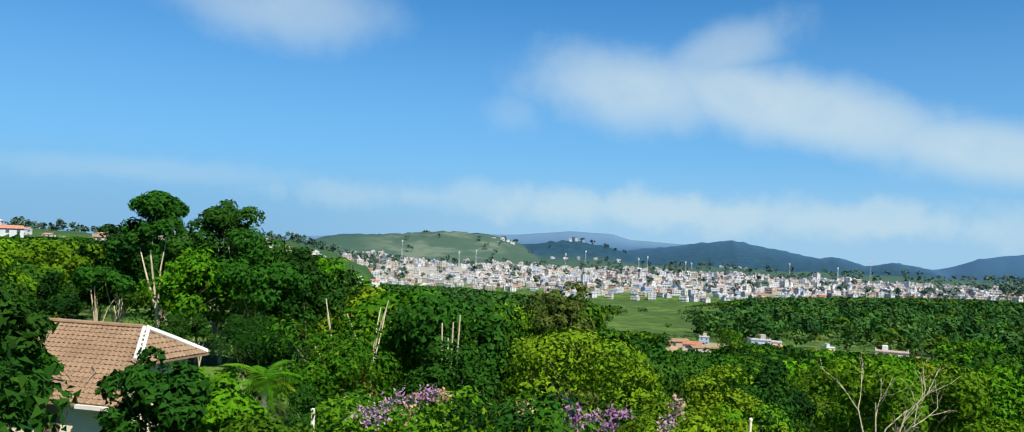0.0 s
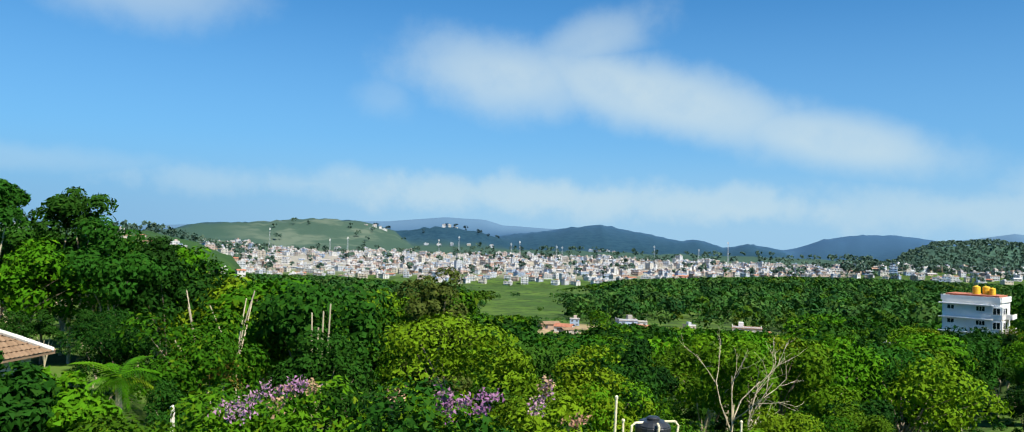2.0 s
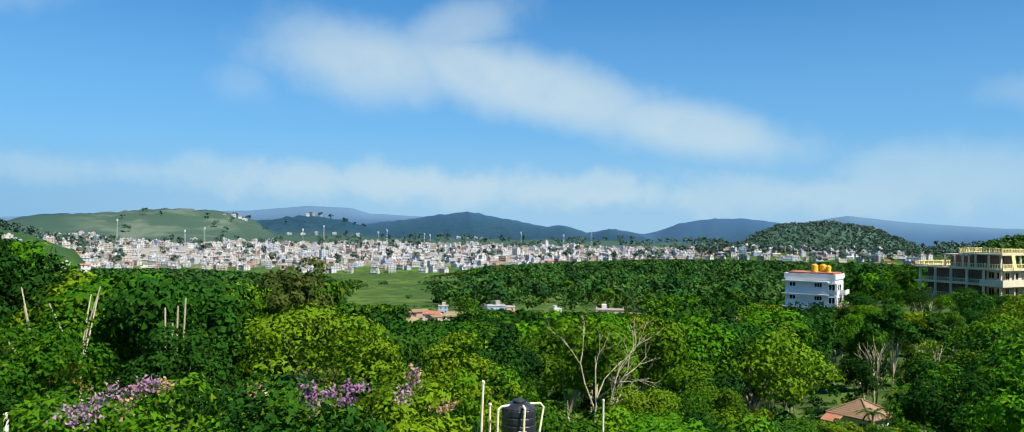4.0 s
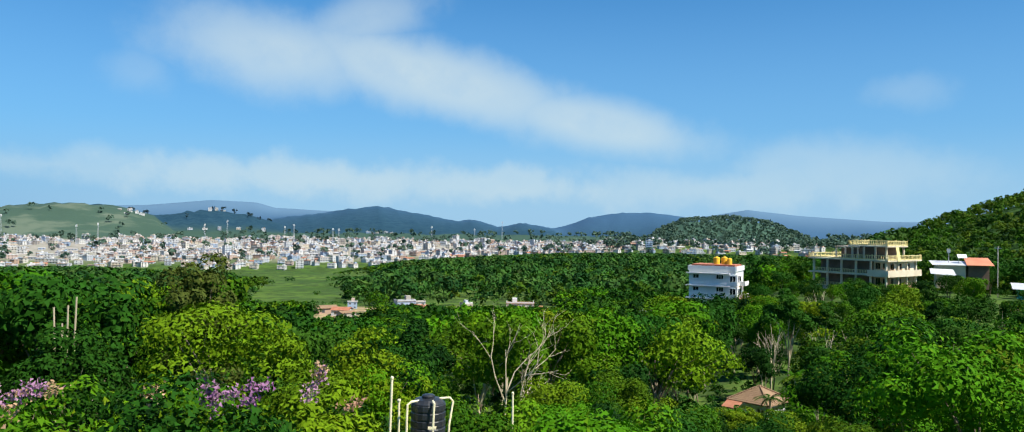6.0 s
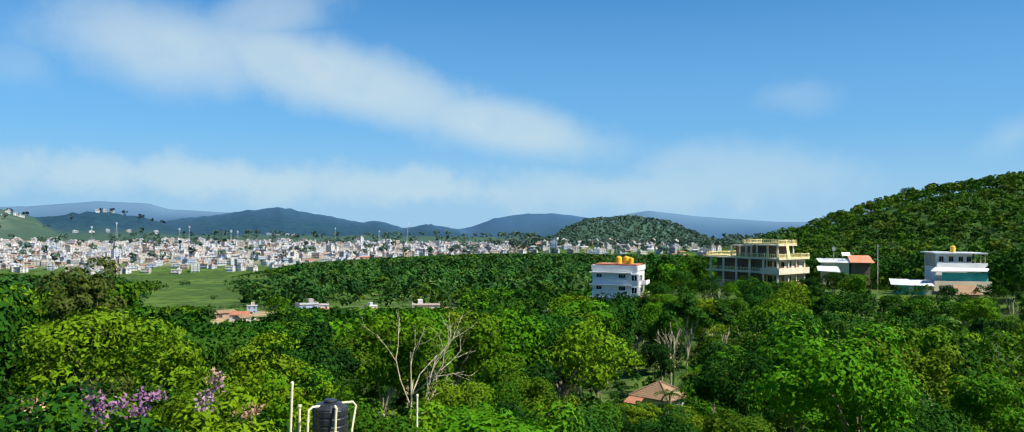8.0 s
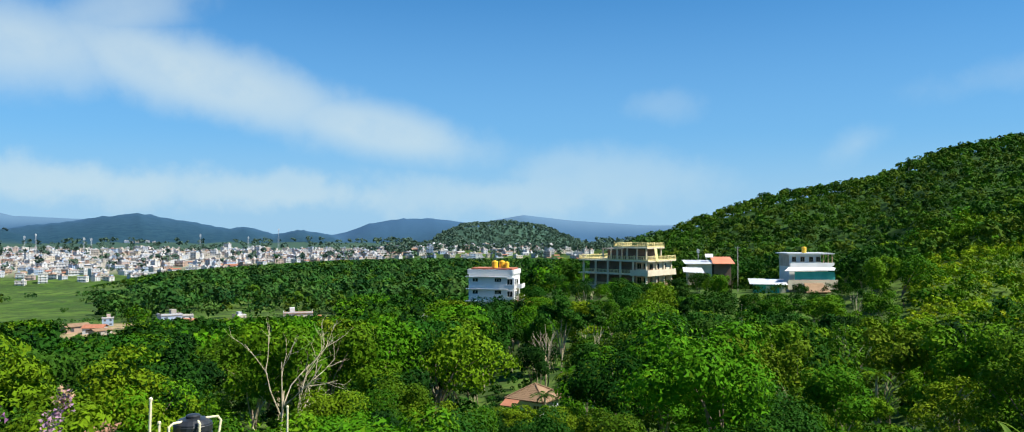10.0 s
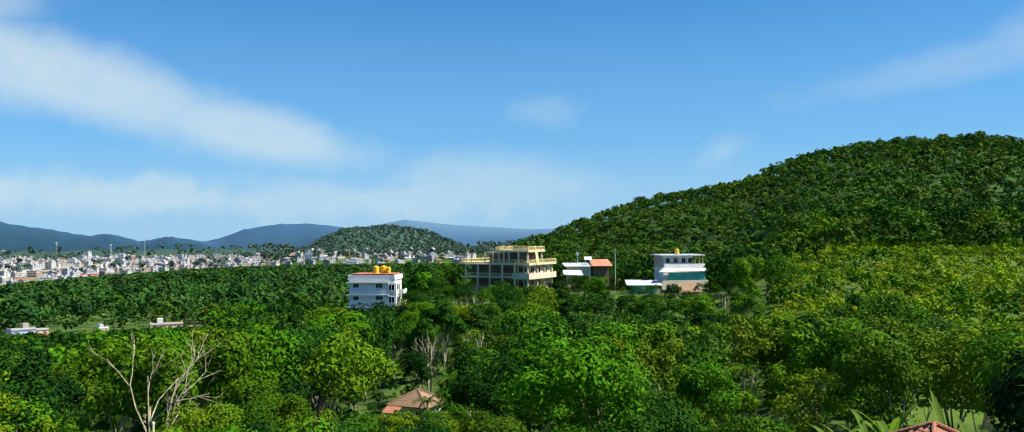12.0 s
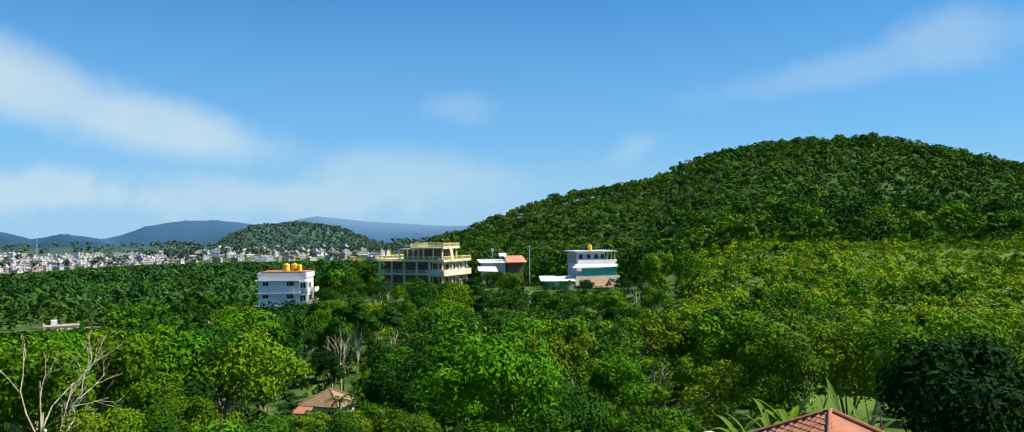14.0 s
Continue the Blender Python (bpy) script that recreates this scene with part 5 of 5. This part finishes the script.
g = np.random.default_rng(31)
plots = []
for az, r, q in scatter(925, 1560, 13, -11.5, 31, 77):
    low = np.interp(az, [-12, -6, 5, 13, 20, 31], [960, 945, 925, 925, 965, 1000])
    high = np.interp(az, [-12, -9, -4, 0, 10, 20, 31], [1500, 1560, 1400, 1420, 1450, 1400, 1300])
    dense = .80 if low < r < high else 0
    if az < -3:
        dense *= .75
    if q.random() < dense * (.55 + .6 * max(-.3, noise.noise(Vector((az * .35, r * .006, 1))))):
        plots.append((az, r, int(q.choice(10, p=[.09, .22, .14, .05, .10, .08, .03, .24, .04, .01])), q.uniform(-50, 50)))
for az, r, q in scatter(1010, 1330, 17, 29, 45.5, 78):
    if r < 1200 and q.random() < .62:
        plots.append((az, r, int(q.choice(10, p=[.15, .2, .12, .08, .06, .15, .05, .15, .02, .02])), q.uniform(-50, 50)))
for az, r, q in scatter(640, 940, 30, -34, -13, 79):
    if q.random() < .12:
        plots.append((az, r, int(q.choice([0, 1, 5, 7])), q.uniform(-50, 50)))
for az, r, k, turn in ((10.0, 931, 9, 0), (5.0, 2190, 4, 0), (4.6, 2180, 3, 10), (4.2, 2185, 1, 0), (-.6, 1790, 1, 0), (-.2, 1780, 7, 0), (.1, 1760, 2, 0), (-.8, 1730, 5, 0), (-1.2, 1770, 0, 0), (3.0, 1850, 2, 0), (3.9, 1860, 2, 0), (4.8, 1850, 3, 0), (6.0, 1860, 1, 0),
                       (7.6, 1880, 1, 0), (14.6, 2250, 4, 0), (15.2, 2240, 1, 0), (15.8, 2245, 2, 0), (14.9, 2200, 7, 0), (16.2, 2180, 1, 0), (13.8, 2190, 5, 0), (26.8, 2050, 8, 0), (27.5, 2050, 8, 0), (28.2, 2050, 8, 0)):
    plots.append((az, r, k, turn))
plots.sort(key=lambda p: p[1])
for az, r, k, turn in plots[:290]:
    settle(az, r, k, turn, .5, .78)


def rest_of_town(spots):
    """The far part of the town in one mesh: walls, roofs and openings."""
    sets = {"w": ([], []), "r": ([], []), "o": ([], [])}
    for az, r, k, turn in spots:
        m = Matrix.Translation(rest(az, r, -.5)) @ Matrix.Rotation(radians(-az + turn), 4, "Z") @ Matrix.Scale(.8, 4)
        for child in houses[k].children:
            key = "o" if child.name.startswith("window") else "r" if child.name.startswith("roof") else "w"
            v, f = sets[key]
            n = len(v)
            v += [tuple(m @ p.co) for p in child.data.vertices]
            f += [[i + n for i in p.vertices] for p in child.data.polygons]
    town = thing("far_town", Matrix(), "far white and pastel flat-roofed houses of the town", "houses", kind="stuff")
    for key, mat, name in (("w", TOWN_WALL, "walls"), ("r", TOWN_ROOF, "roofs"), ("o", TOWN_GLASS, "openings")):
        tagged(part(name, sets[key], mat, town), kind="stuff")


rest_of_town(plots[290:])

# houses and clearings of the valley and the near ridge
for az, r, k, turn, s in ((17.2, 338, 1, 15, .7), (18.2, 335, 0, -20, .7), (17.8, 345, 4, 5, .6), (25.3, 336, 4, 0, .7), (26.3, 338, 0, 20, .7), (20.6, 326, 5, -25, .6), (21.5, 346, 7, 30, .5), (11.8, 330, 5, 20, .8), (12.9, 322, 0, -15, .75), (13.2, 312, 5, 30, .6),
                          (31.2, 560, 0, 0, .8), (28.6, 620, 5, 0, .8), (35.0, 640, 5, 10, .7), (13.6, 352, 7, 0, .5)):
    settle(az, r, k, turn, .2, s, group="houses in the valley")
for az, r, k, turn, s, zel in ((-32.2, 290, 8, 10, .65, -.6), (-25.2, 300, 0, 10, .8, -1.5), (-26.6, 420, 5, 0, .9, -.9), (-19.4, 190, 8, -20, .7, -2.2), (-11.2, 470, 8, 10, .5, -3.0), (-10.4, 480, 7, -5, .45, -3.0), (-9.4, 490, 0, 20, .55, -3.0), (-12.0, 500, 5, -20, 1.0, -3.0)):
    settle(az, r, k, turn, 0, s, el(r, zel), group="houses on the near ridge")


# ---- masts ----
def mast(az, r, top, label, wide=1.3):
    """A lattice mast: four legs, braces, a platform and aerials."""
    z = level(az, r)
    h = top - z
    t = thing("mast", stand(az, r, z), label, "mast", "radio masts")
    for sx in (-1, 1):
        for sy in (-1, 1):
            part("leg", pipe([(sx * wide, sy * wide, -1), (sx * wide * .6, sy * wide * .6, h * .5), (sx * wide * .25, sy * wide * .25, h)], .13, 5), METAL, t)
    n = 8
    for k in range(n):
        a, b = wide * (1 - .75 * k / n), wide * (1 - .75 * (k + 1) / n)
        part("brace", plus(pipe([(-a, -a, h * k / n), (b, -b, h * (k + 1) / n)], .06, 4), pipe([(a, -a, h * k / n), (-b, -b, h * (k + 1) / n)], .06, 4)), METAL, t)
    for x in (-.8, .8):
        part("aerial", boxes((x - .25, x + .25, -.8, -.5, h - 3.5, h - .8)), WHITE_PAINT, t)


for az, r, top in ((23.95, 1250, .05), (22.0, 1350, -.5), (9.0, 1300, -.45), (9.6, 1320, -.3), (5.3, 1320, -.1), (3.9, 1300, -.35), (-2.4, 1250, -.35), (-3.6, 1230, -.5), (12.2, 1260, -.55), (12.6, 1262, -.6), (-7.6, 1350, .1), (19.0, 1400, -.35)):
    mast(az, r, el(r, top), "tall lattice radio mast in the town")


def pole(az, r, top, label):
    z = level(az, r)
    t = thing("utility_pole", stand(az, r, z), label, "pole")
    part("shaft", pipe([(0, 0, -.3), (0, 0, (top - z) / 2), (0, 0, top - z)], .11, 7), CONCRETE, t)
    part("crossarm", boxes((-.7, .7, -.05, .05, top - z - .5, top - z - .38)), METAL, t)


pole(55.6, 215, el(215, -1.1), "grey utility pole beside the houses")
pole(33.9, 150, el(150, -5.9), "grey utility pole among the trees")
pole(37.0, 130, el(130, -8.6), "grey utility pole among the trees")
